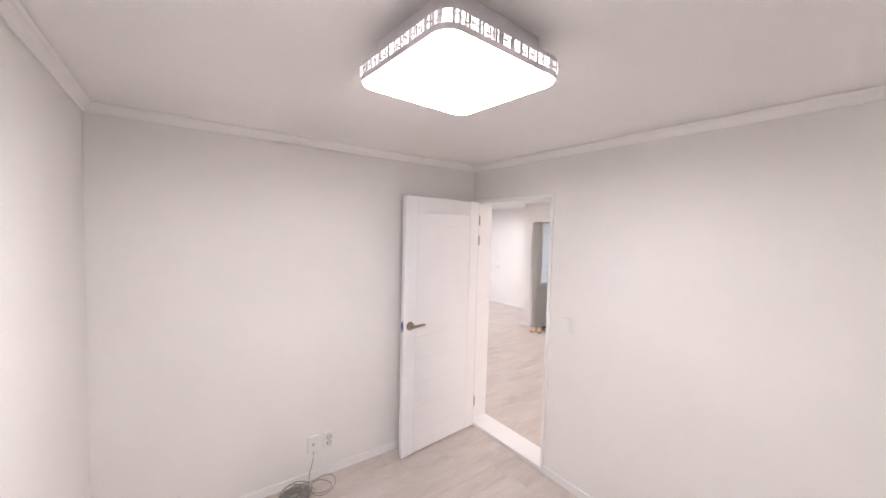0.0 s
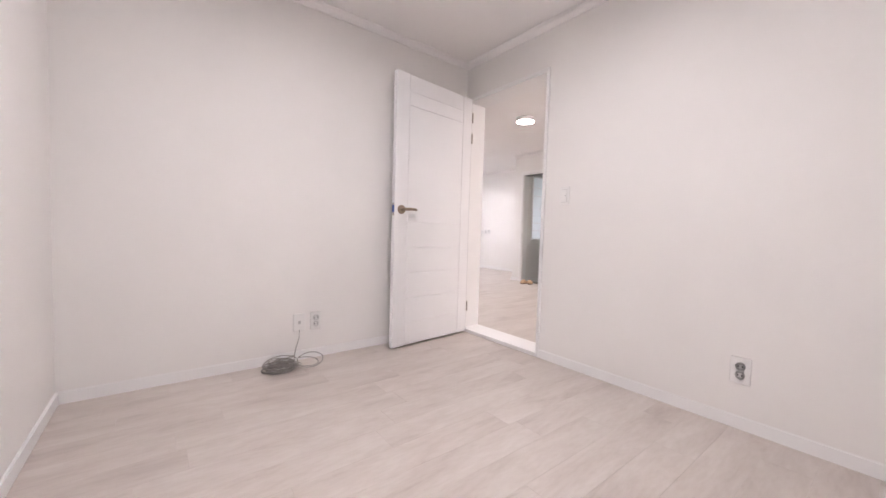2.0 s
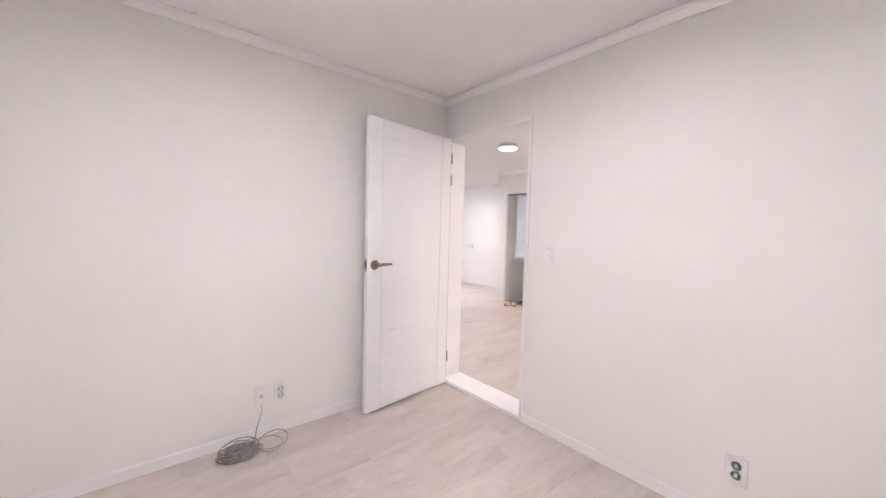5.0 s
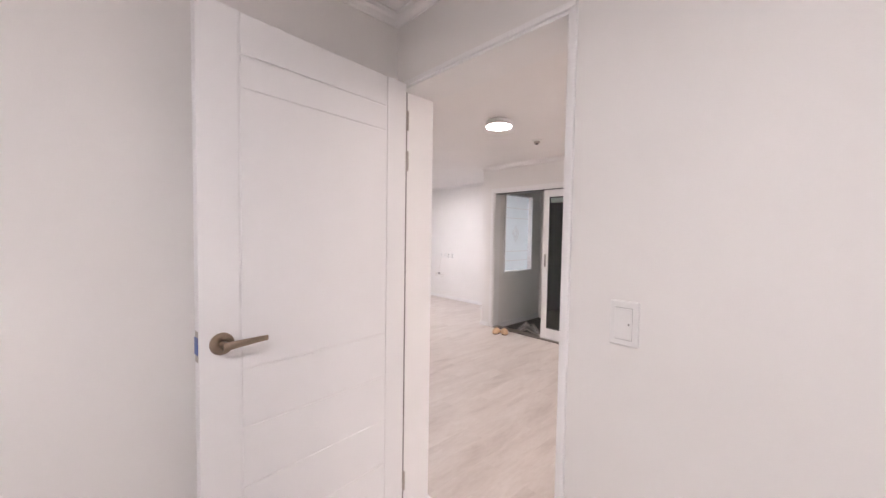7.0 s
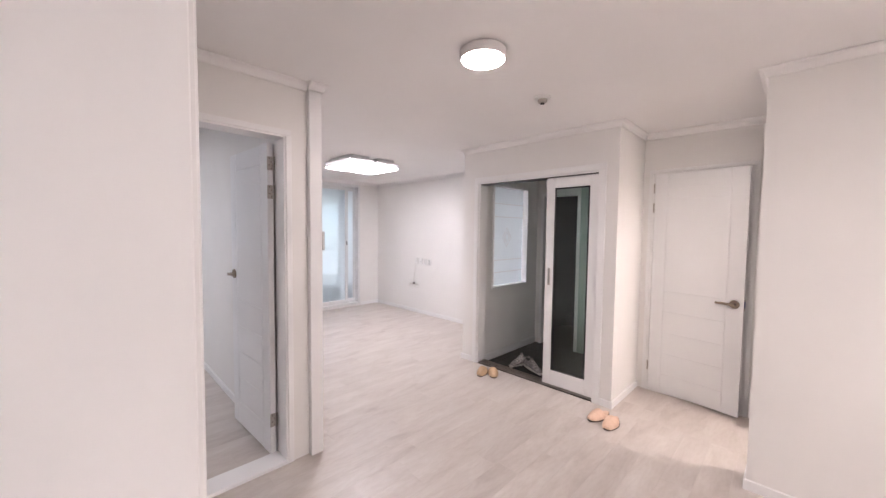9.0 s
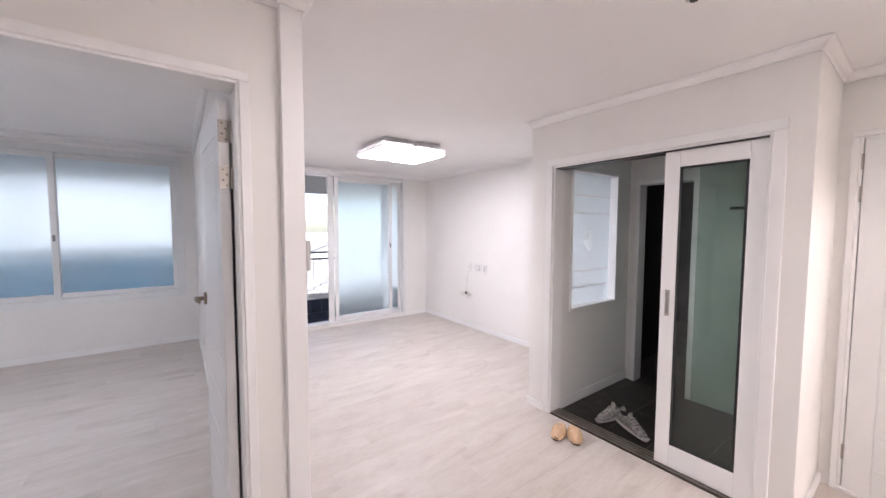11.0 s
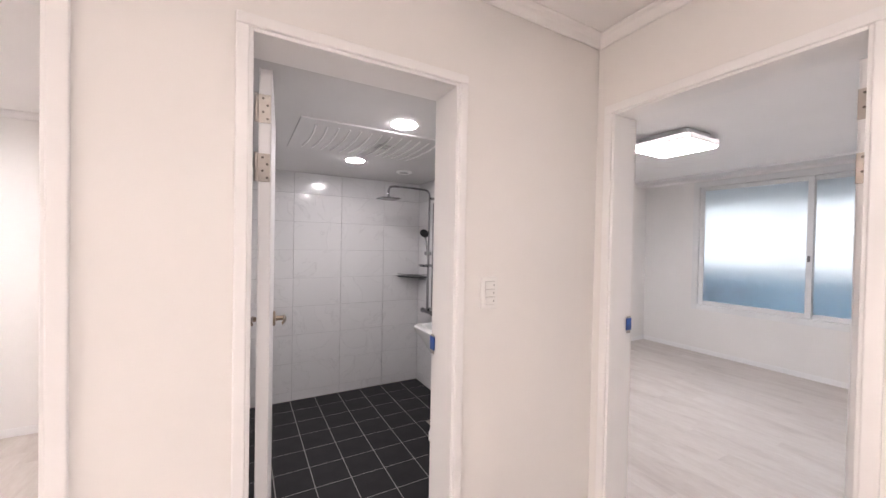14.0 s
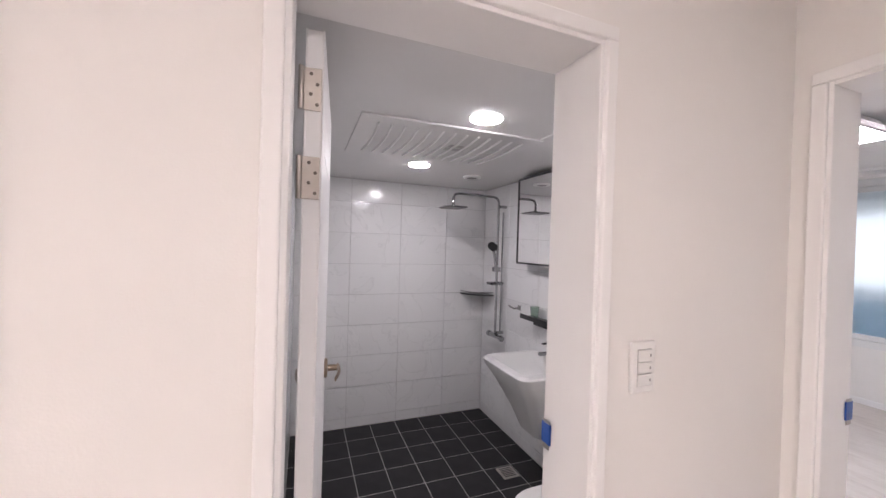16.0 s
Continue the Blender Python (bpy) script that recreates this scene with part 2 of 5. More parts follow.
def loft(rings, closed_ends=True):
    """Rings of points, joined one to the next."""
    bm = bm_new()
    vs = [[bm.verts.new(p) for p in ring] for ring in rings]
    n = len(rings[0])
    for a, b in zip(vs, vs[1:]):
        for i in range(n):
            bm.faces.new((a[i], a[(i + 1) % n], b[(i + 1) % n], b[i]))
    if closed_ends:
        bm.faces.new(vs[0][::-1])
        bm.faces.new(vs[-1])
    bmesh.ops.recalc_face_normals(bm, faces=bm.faces[:])
    return bm


def lathe(profile, seg=28, m=None):
    """Turns rows of (radius, height) about z."""
    bm = loft([[(r * math.cos(a), r * math.sin(a), z) for a in [2 * math.pi * i / seg for i in range(seg)]] for r, z in profile])
    if m is not None:
        bm.transform(m)
    return bm


def rrect(hx, hy, r, z, cx=0.0, cy=0.0, seg=5):
    pts = []
    for sx, sy, a0 in ((1, 1, 0), (-1, 1, 90), (-1, -1, 180), (1, -1, 270)):
        for i in range(seg + 1):
            a = radians(a0 + 90 * i / seg)
            pts.append((cx + sx * (hx - r) + r * math.cos(a), cy + sy * (hy - r) + r * math.sin(a), z))
    return pts


def tube(points, r, seg=8):
    """A round bar along points."""
    rings = []
    pts = [Vector(p) for p in points]
    up = Vector((0.13, 0.37, 1)).normalized()
    for i, p in enumerate(pts):
        d = (pts[min(i + 1, len(pts) - 1)] - pts[max(i - 1, 0)]).normalized()
        side = d.cross(up)
        if side.length < 0.1:
            side = d.cross(Vector((1, 0, 0)))
        side.normalize()
        top = side.cross(d)
        rings.append([p + r * (math.cos(2 * math.pi * k / seg) * side + math.sin(2 * math.pi * k / seg) * top) for k in range(seg)])
    return loft(rings)


def arc(c, r, a0, a1, u, v, n=7):
    c, u, v = Vector(c), Vector(u), Vector(v)
    return [c + r * (math.cos(radians(a0 + (a1 - a0) * i / n)) * u + math.sin(radians(a0 + (a1 - a0) * i / n)) * v) for i in range(n + 1)]


def mesh_of(name, bm, material, smooth=False):
    me = bpy.data.meshes.new(name)
    bm.to_mesh(me)
    bm.free()
    me.materials.append(material)
    if smooth:
        me.shade_smooth()
        me.set_sharp_from_angle(angle=radians(40))
    return me


def part(name, bm, material, parent, label="", smooth=False):
    ob = new(name, mesh_of(name, bm, material, smooth))
    ob.parent = parent
    if label:
        ob["label"] = label
    return ob


def thing(name, m, label, category, group=""):
    ob = new(name)
    ob.matrix_world = m
    return tagged(ob, label, category, group)


def solid(name, bm, material, label, category, kind="structure", smooth=False):
    return tagged(new(name, mesh_of(name, bm, material, smooth)), label, category, kind=kind)


# ---- walls, floors, ceilings ----
def wall(name, axis, p0, p1, a0, a1, z0, z1, holes=(), material=None, label="wall papered in plain white", cat="wall"):
    """A wall p0..p1 thick across axis, a0..a1 long, with openings (a, b, bottom, top)."""
    bm = bm_new()
    cuts = sorted({a0, a1, *[h[0] for h in holes], *[h[1] for h in holes]})
    for a, b in zip(cuts, cuts[1:]):
        spans = sorted((h[2], h[3]) for h in holes if h[0] <= a and h[1] >= b)
        z = z0
        for lo, hi in spans + [(z1, z1)]:
            if lo > z + 1e-4:
                add_box(bm, *((p0, p1, a, b) if axis == "x" else (a, b, p0, p1)), z, lo)
            z = hi
    return solid(name, bm, material or M_WALL, label, cat)


DA0, DA1, DZ = 0.088, 0.926, 2.022
wall("wall_bedroom_west", "x", -0.12, AX0, AY0, AY1, -0.02, 2.6)
wall("wall_bedroom_south", "y", AY0 - 0.12, AY0, -0.12, AX1 + 0.12, -0.02, 2.6)
wall("wall_bedroom_east", "x", AX1, AX1 + 0.12, AY0, AY1, -0.02, 2.6)
wall("wall_bedroom_north", "y", AY1, WA, -0.003, AX1 + 0.12, -0.02, 2.6, [(DA0, DA1, -0.02, DZ)])
BD0, BD1 = -0.905, -0.262
wall("wall_hall_bath", "y", BN, WA, WB - 0.12, -0.003, -0.06, 2.6, [(BD0, BD1, -0.06, 2.003)])
RD0, RD1 = 0.178, 0.904
wall("wall_second_bedroom_east", "x", WB - 0.13, WB, WA, 1.03, -0.02, 2.6, [(RD0, RD1, -0.02, 2.016)])
wall("wall_second_bedroom_north", "y", RB1, LY, XR - 0.1, WB - 0.13, -0.02, 2.6)
wall("wall_second_bedroom_south", "y", RB0 - 0.12, RB0, XR - 0.1, BX0 - 0.14, -0.02, 2.6)
wall("wall_second_bedroom_bath", "x", BX0 - 0.14, BX0 - 0.012, RB0 - 0.3, BN, -0.06, 2.6)
RW = (-1.61, 0.775, 0.60, 2.385)
wall("wall_second_bedroom_window", "x", XR - 0.16, XR, RB0, RB1, -0.3, 2.6, [RW])
LW = (1.55, 3.79, 0.04, 2.285)
wall("wall_living_window", "x", XL - 0.16, XL, LY, YL, -0.3, 2.6, [LW])
wall("wall_living_north", "y", YL, YL + 0.12, XL - 0.16, VX0 - 0.14, -0.02, 2.6)
VO = (-1.895, -0.60, -0.08, 1.975)
wall("wall_entrance_front", "y", VY, VY + 0.13, VX0 - 0.14, -0.455, -0.08, 2.6, [VO])
VWN = (3.42, 4.18, 0.77, 2.01)
wall("wall_entrance_west", "x", VX0 - 0.14, VX0, VY + 0.13, VB, -0.08, 2.6, [VWN])
wall("wall_entrance_back", "y", VB, VB + 0.12, VX0 - 0.14, -0.455, -0.08, 2.6, [(-1.90, -1.36, -0.08, 1.96)])
wall("wall_entrance_east", "x", VX1, -0.455, VY + 0.13, VB, -0.08, 2.6, label="wall painted white outside, grey inside")
CD0, CD1 = -0.385, 0.335
wall("wall_far_door", "y", CY, CY + 0.12, -0.455, 0.60, -0.02, 2.6, [(CD0, CD1, -0.02, 2.0)])
wall("wall_kitchen_side", "x", 0.44, 0.60, 2.67, CY, -0.02, 2.6, [(2.84, 3.46, -0.02, 2.05)])
wall("wall_side_room_north", "y", 4.3, 4.4, 0.60, 2.1, -0.1, 2.6)
wall("wall_side_room_east", "x", 2.0, 2.1, 2.79, 4.3, -0.1, 2.6)
wall("wall_side_room_west", "x", 0.60, 0.70, CY, 4.3, -0.1, 2.6)
solid("ceiling_side_room", boxm(0.60, 2.0, 2.79, 4.3, 2.35, 2.45), M_CEIL, "plain white papered ceiling", "ceiling")
solid("floor_side_room", boxm(0.60, 2.0, 2.79, 4.3, -0.1, 0.0), M_PLANK, "pale vinyl floor", "floor")
solid("floor_side_sill", boxm(0.44, 0.60, 2.84, 3.46, -0.1, 0.0), M_PLANK, "pale vinyl floor", "floor")
wall("wall_kitchen_north", "y", 2.67, 2.79, 0.60, AX1 + 0.12, -0.02, 2.6)
wall("wall_kitchen_east", "x", AX1, AX1 + 0.12, WA, 2.67, -0.02, 2.6)
wall("wall_bath_west", "x", BX0 - 0.010, BX0 - 0.006, BY0 - 0.1, BN, -0.06, 2.6, material=M_WGROUT, label="grout behind the bathroom tiles")
wall("wall_bath_south", "y", BY0 - 0.12, BY0 - 0.008, BX0 - 0.006, BX1 + 0.12, -0.06, 2.6, material=M_WGROUT, label="grout behind the bathroom tiles")
wall("wall_bath_east", "x", BX1 + 0.008, -0.12, BY0 - 0.008, BN, -0.06, 2.6, material=M_WGROUT, label="grout behind the bathroom tiles")

solid("ceiling_bedroom", boxm(AX0, AX1, AY0, AY1, HA, HA + 0.1), M_CEIL, "plain white papered ceiling", "ceiling")
solid("ceiling_living", boxm(XL, WB, LY, YL, H, H + 0.1), M_CEIL, "plain white papered ceiling", "ceiling")
solid("ceiling_hall", boxm(WB, AX1, WA, YL, H, H + 0.1), M_CEIL, "plain white papered ceiling", "ceiling")
solid("ceiling_second_bedroom", boxm(XR, WB - 0.13, RB0, RB1, HB, HB + 0.1), M_CEIL, "plain white papered ceiling", "ceiling")
solid("ceiling_bath", boxm(BX0 - 0.006, BX1 + 0.008, BY0 - 0.008, BN, BH, BH + 0.08), M_PVC, "glossy white bathroom ceiling panel", "ceiling")
solid("ceiling_entrance", boxm(VX0, VX1, VY + 0.13, VB, 2.2, 2.28), M_CEIL, "plain white entrance ceiling", "ceiling")

solid("floor_base", boxm(XR, AX1, AY0, YL, -0.30, -0.09), M_JOINT, "concrete slab under the rooms", "floor")
solid("floor_bedroom_bed", boxm(AX0, AX1, AY0, AY1, -0.088, -0.006), M_JOINT, "dark joint bed under vinyl planks", "floor")
solid("floor_entrance_bed", boxm(VX0, VX1, VY + 0.13, VB + 0.10, -0.088, -0.068), M_GROUT, "grout bed of the entrance floor", "floor")
solid("floor_bath_bed", boxm(BX0 - 0.006, BX1 + 0.008, BY0 - 0.008, BN, -0.088, BF - 0.0009), M_GROUT, "pale grout bed of the bathroom floor", "floor")


def sill(name, x0, x1, y0, y1, z):
    solid(name, boxm(x0, x1, y0, y1, -0.03, z, 0.004), M_TRIM, "white film-covered door threshold", "threshold")


sill("threshold_bedroom", DA0, DA1, AY1 - 0.012, WA + 0.012, 0.028)
sill("threshold_bath", BD0, BD1, BN - 0.012, WA + 0.012, 0.028)
sill("threshold_second_bedroom", WB - 0.14, WB + 0.012, RD0, RD1, 0.020)
sill("threshold_far_door", CD0, CD1, CY - 0.012, CY + 0.13, 0.020)


def baseboard(name, x0, x1, y0, y1):
    """A skirting strip with a rounded top edge."""
    bm = boxm(x0, x1, y0, y1, 0.0, 0.062)
    top = [e for e in bm.edges if all(v.co.z > 0.06 for v in e.verts)]
    bmesh.ops.bevel(bm, geom=top, offset=0.005, segments=2, affect="EDGES")
    solid(name, bm, M_TRIM, "low white skirting board", "baseboard")


T = 0.012
baseboard("baseboard_bedroom_west", AX0, AX0 + T, AY0, AY1)
baseboard("baseboard_bedroom_south", AX0 + T, AX1, AY0, AY0 + T)
baseboard("baseboard_bedroom_north", 0.94, AX1, AY1 - T, AY1)
baseboard("baseboard_hall_bath", WB, -0.93, WA, WA + T)
baseboard("baseboard_hall_south", 0.97, AX1, WA, WA + T)
baseboard("baseboard_second_bedroom_window", XR, XR + T, RB0, RB1)
baseboard("baseboard_second_bedroom_north", XR + T, WB - 0.13, RB1 - T, RB1)
baseboard("baseboard_second_bedroom_south", XR + T, BX0 - 0.14, RB0, RB0 + T)
baseboard("baseboard_living_window_north", XL, XL + T, LW[1] + 0.02, YL)
baseboard("baseboard_living_window_south", XL, XL + T, LY, LW[0] - 0.02)
baseboard("baseboard_living_north", XL + T, VX0 - 0.14, YL - T, YL)
baseboard("baseboard_living_south", XL + T, WB - 0.18, LY, LY + T)
baseboard("baseboard_entrance_west_out", VX0 - 0.14 - T, VX0 - 0.14, VY - T, YL - T)
baseboard("baseboard_entrance_front_left", VX0 - 0.14, -1.955, VY - T, VY)
baseboard("baseboard_entrance_front_right", -0.545, -0.455 + T, VY - T, VY)
baseboard("baseboard_entrance_side", -0.455, -0.455 + T, VY, CY)
baseboard("baseboard_kitchen_side", 0.44 - T, 0.44, 2.67 - T, 2.84)
baseboard("baseboard_kitchen_side_north", 0.44 - T, 0.44, 3.46, CY)
baseboard("baseboard_kitchen_north", 0.44, AX1, 2.67 - T, 2.67)
bm = boxm(VX0, VX0 + T, VY + 0.13, VB, -0.066, 0.02, 0.003)
solid("baseboard_entrance_west_in", bm, M_TRIM, "low white skirting board", "baseboard")


def crown(name, pts, z, closed=False, side=1, size=0.038):
    """A stepped cornice swept along a polyline; side: to which hand of the line it projects."""
    prof = [(0, -size * 1.25), (0.006, -size * 1.25), (0.010, -size * 1.1), (size * 0.30, -size * 0.95), (size * 0.42, -size * 0.6),
            (size * 0.62, -size * 0.35), (size * 0.85, -size * 0.25), (size, -size * 0.12), (size, 0), (0, 0)]
    n = len(pts)
    rings = []
    for i in range(n):
        p = Vector(pts[i])
        d0 = (p - Vector(pts[i - 1])).normalized() if (i or closed) else None
        d1 = (Vector(pts[(i + 1) % n]) - p).normalized() if (i < n - 1 or closed) else None
        d0, d1 = d0 or d1, d1 or d0
        n0, n1 = Vector((-d0.y, d0.x)) * side, Vector((-d1.y, d1.x)) * side
        mit = (n0 + n1) / (1 + n0.dot(n1))
        rings.append([(p.x + mit.x * a, p.y + mit.y * a, z + b) for a, b in prof])
    if closed:
        rings.append(rings[0])
    solid(name, loft(rings, not closed), M_CEIL, "stepped white ceiling cornice", "cornice")


e = 0.002
crown("cornice_bedroom", [(AX0 + e, AY0 + e), (AX1 - e, AY0 + e), (AX1 - e, AY1 - e), (AX0 + e, AY1 - e)], HA - e, True)
crown("cornice_living_south", [(-0.0, WA + e), (WB + e, WA + e), (WB + e, 1.03)], H - e, False, -1)
crown("cornice_hall_south", [(AX1 - e, WA + e), (0.002, WA + e)], H - e, False, -1)
crown("cornice_pilaster", [(WB + 0.042, 1.022), (WB + 0.042, 1.112), (WB - 0.182, 1.112)], H - e, False, -1)
crown("cornice_living", [(WB - 0.19, LY + e), (XL + e, LY + e), (XL + e, YL - e), (VX0 - 0.14 - e, YL - e), (VX0 - 0.14 - e, VY - e),
                         (-0.455 + e, VY - e), (-0.455 + e, CY - e), (0.44 - e, CY - e), (0.44 - e, 2.67 - e), (AX1 - e, 2.67 - e)], H - e, False, -1)
crown("cornice_second_bedroom", [(XR + e, RB0 + e), (WB - 0.14, RB0 + e), (WB - 0.14, RB1 - e), (XR + e, RB1 - e)], HB - e, True)

# pilaster boxing the end of the bedroom wall
bm = boxm(WB - 0.18, WB + 0.04, 1.03, 1.11, 0, H, 0.004)
pil = solid("pilaster", bm, M_TRIM, "white boxed pilaster at the wall's end", "pilaster")


def casing(name, axis, face, out, a0, a1, top, width=0.042, t=0.014, bottom=0.0):
    """Door surround: two uprights and a head, mitre-butted, with eased edges."""
    grp = new(name)
    tagged(grp, "white door surround trim", "door casing", kind="structure")
    for nm, b0, b1, z0, z1 in (("upright", a0 - width, a0, bottom, top), ("upright", a1, a1 + width, bottom, top), ("head", a0 - width, a1 + width, top, top + width)):
        lo, hi = sorted((face, face + out * t))
        bm = boxm(*((b0, b1, lo, hi) if axis == "y" else (lo, hi, b0, b1)), z0, z1, 0.004)
        part(nm, bm, M_TRIM, grp)
    return grp


def lining(name, axis, p0, p1, a0, a1, top, t=0.022, bottom=0.0, stop=None):
    """Door lining in the depth of the wall, with a stop bead."""
    grp = new(name)
    tagged(grp, "white door lining with stop bead", "door frame", kind="structure")
    for nm, b0, b1, z0, z1 in (("jamb", a0, a0 + t, bottom, top), ("jamb", a1 - t, a1, bottom, top), ("head", a0 + t, a1 - t, top - t, top)):
        part(nm, boxm(*((b0, b1, p0, p1) if axis == "y" else (p0, p1, b0, b1)), z0, z1, 0.002), M_TRIM, grp)
    if stop:
        s0, s1 = stop
        for b0, b1, z0, z1 in ((a0 + t, a0 + t + 0.012, bottom, top - t), (a1 - t - 0.012, a1 - t, bottom, top - t), (a0 + t + 0.012, a1 - t - 0.012, top - t - 0.012, top - t)):
            part("stop_bead", boxm(*((b0, b1, s0, s1) if axis == "y" else (s0, s1, b0, b1)), z0, z1, 0.002), M_TRIM, grp)
    return grp


lining("door_frame_1", "y", AY1 - 0.004, WA + 0.004, DA0, DA1, DZ, t=0.018, bottom=0.028)
# added dark strip: draws the shadow gap between leaf and jamb
solid("rebate_shade", boxm(DA0 + 0.018, DA0 + 0.023, AY1 + 0.016, AY1 + 0.026, 0.03, DZ - 0.02), M_GREYP, "dark grey strip for the shadow gap in the rebate", "door seal")
casing("door_casing_1", "y", AY1, -1, DA0 + 0.008, DA1 - 0.008, DZ - 0.008, 0.020)
casing("door_casing_2", "y", WA, 1, DA0 + 0.008, DA1 - 0.008, DZ - 0.008, 0.036)
lining("door_frame_2", "y", BN - 0.005, WA + 0.004, BD0, BD1, 2.003, t=0.018, bottom=0.028)
casing("door_casing_3", "y", WA, 1, BD0 + 0.008, BD1 - 0.008, 1.995, 0.030)
lining("door_frame_3", "x", WB - 0.135, WB + 0.004, RD0, RD1, 2.016, t=0.018, bottom=0.02)
casing("door_casing_4", "x", WB, 1, RD0 + 0.008, RD1 - 0.008, 2.008, 0.034)
lining("door_frame_4", "y", CY - 0.004, CY + 0.124, CD0, CD1, 2.0, stop=(CY + 0.045, CY + 0.11), bottom=0.02)
casing("door_casing_5", "y", CY, -1, CD0 + 0.008, CD1 - 0.008, 1.992, 0.03)
casing("door_casing_6", "y", VY, -1, VO[0] + 0.004, VO[1] - 0.004, VO[3] - 0.004, 0.055)


# ---- doors ----
def lever(parent, side, z, x, face, sgn, material=M_BRONZE):
    """Round rose and a flat curved lever pointing away from the edge. side: which face; sgn: way of the lever along the leaf."""
    h = part("handle", lathe([(0.033, 0), (0.033, 0.006), (0.030, 0.010), (0.011, 0.011), (0.010, 0.045), (0.0, 0.046)], 28,
                             Matrix.Translation((x, face, z)) @ Matrix.Rotation(radians(-90 * side), 4, "X")), material, parent, "satin bronze lever handle", True)
    rings = []
    for i in range(11):
        u = i / 10
        cx, cy = x + sgn * (-0.010 + 0.128 * u), face + side * (0.044 + 0.008 * math.sin(math.pi * u) - 0.006 * u)
        hh, tt = 0.0125 * (1 - 0.35 * u), 0.006 * (1 - 0.4 * u)
        rings.append([(cx, cy + tt * math.cos(a), z + 0.004 * math.sin(2.6 * u) + hh * math.sin(a)) for a in [2 * math.pi * k / 10 for k in range(10)]])
    part("lever", loft(rings), material, h, smooth=True)
    return h


def room_door(name, m, w, h, label, lock_left=False, lines=True, hinge_side=1, material=M_BRONZE, mat_hinge=M_STEEL, hz=0.985):
    """A leaf from its hinge edge at the origin along +x, 36 mm thick over y 0..-0.036, grooved on both faces."""
    d = thing(name, m, label, "door")
    t, g = 0.036, 0.004
    part("core", boxm(0.001, w - 0.001, -t + g, -g, 0.002, h - 0.002), M_DOOR, d)
    rows = [0.0, 0.17, 0.36, 0.55, 0.74, 0.925, h - 0.225, h - 0.125, h]
    st0, st1 = 0.108, w - 0.112
    for f0, f1 in ((-g, 0.0), (-t, -t + g)):
        part("stile", boxm(0, st0 - 0.003, f0, f1, 0, h, 0.0012, 1), M_DOOR, d)
        part("stile", boxm(st1 + 0.003, w, f0, f1, 0, h, 0.0012, 1), M_DOOR, d)
        for z0, z1 in zip(rows, rows[1:]):
            part("panel", boxm(st0 + 0.003, st1 - 0.003, f0, f1, z0 + 0.003, z1 - 0.003, 0.0012, 1), M_DOOR, d)
    lever(d, 1, hz, w - 0.058, 0.0, -1, material)
    lever(d, -1, hz, w - 0.058, -t, -1, material)
    part("latch_plate", boxm(w - 0.0005, w + 0.0015, -t / 2 - 0.011, -t / 2 + 0.011, hz - 0.045, hz + 0.045, 0.0008, 1), M_STEEL, d, "steel latch plate")
    part("protective_film", boxm(w + 0.0012, w + 0.003, -t / 2 - 0.013, -t / 2 + 0.013, hz - 0.023, hz + 0.027), M_BLUE, d, "blue protective film left on the latch")
    for z in (0.22, 1.67, 1.845):
        hg = part("hinge", boxm(-0.002, 0.001, -t + 0.004, 0.001, z - 0.042, z + 0.042, 0.0008, 1), mat_hinge, d, "steel butt hinge")
        part("knuckle", lathe([(0.005, -0.042), (0.0055, -0.041), (0.0055, 0.041), (0.005, 0.042)], 12, Matrix.Translation((-0.004, 0.006 if hinge_side > 0 else -t - 0.006, z))), mat_hinge, hg, smooth=True)
        for k in range(4):
            part("screw", lathe([(0.0036, 0), (0.0036, 0.0012), (0.002, 0.0016)], 10, Matrix.Translation((-0.002, -t / 2 + (0.006 if k % 2 else -0.006), z - 0.030 + 0.020 * k)) @ Matrix.Rotation(radians(-90), 4, "Y")), M_TRACK, hg)
    return d


room_door("door_1", pose(0.160, AY1 - 0.018, 0.012, 0, 0, -84.1), 0.79, 2.003, "white grooved bedroom door standing open on the wall", hz=1.018)
room_door("door_2", pose(-0.298, BN - 0.012, 0.0, 0, 0, -95.0), 0.60, 1.965, "white grooved bathroom door standing open inwards", hz=1.11)
room_door("door_3", pose(WB - 0.14, RD1 - 0.026, 0.012, 0, 0, 182.5) @ pose(0, 0.036, 0), 0.66, 1.97, "white grooved second bedroom door standing wide open", hinge_side=-1, hz=1.11)
room_door("door_4", pose(CD0 + 0.026, CY - 0.004, 0.012, 0, 0, -8) @ pose(0, 0.036, 0), 0.675, 1.965, "white grooved door standing slightly ajar", hinge_side=-1, hz=0.89)


def strike(name, x0, x1, y0, y1, z):
    ob = new(name)
    tagged(ob, "steel strike plate under blue protective film", "strike plate")
    part("plate", boxm(x0, x1, y0, y1, z - 0.036, z + 0.036, 0.0005, 1), M_STEEL, ob)
    dx, dy = x1 - x0, y1 - y0
    if dx < dy:
        part("film", boxm(x0 - 0.001, x1 + 0.001, y0 - 0.004, y1 + 0.004, z - 0.022, z + 0.028), M_BLUE, ob, "blue protective film")
    else:
        part("film", boxm(x0 - 0.004, x1 + 0.004, y0 - 0.001, y1 + 0.001, z - 0.022, z + 0.028), M_BLUE, ob, "blue protective film")


strike("strike_plate", BD0 + 0.022, BD0 + 0.024, BN, BN + 0.024, 1.08)
strike("strike_plate", WB - 0.128, WB - 0.104, RD0 + 0.022, RD0 + 0.024, 1.12)


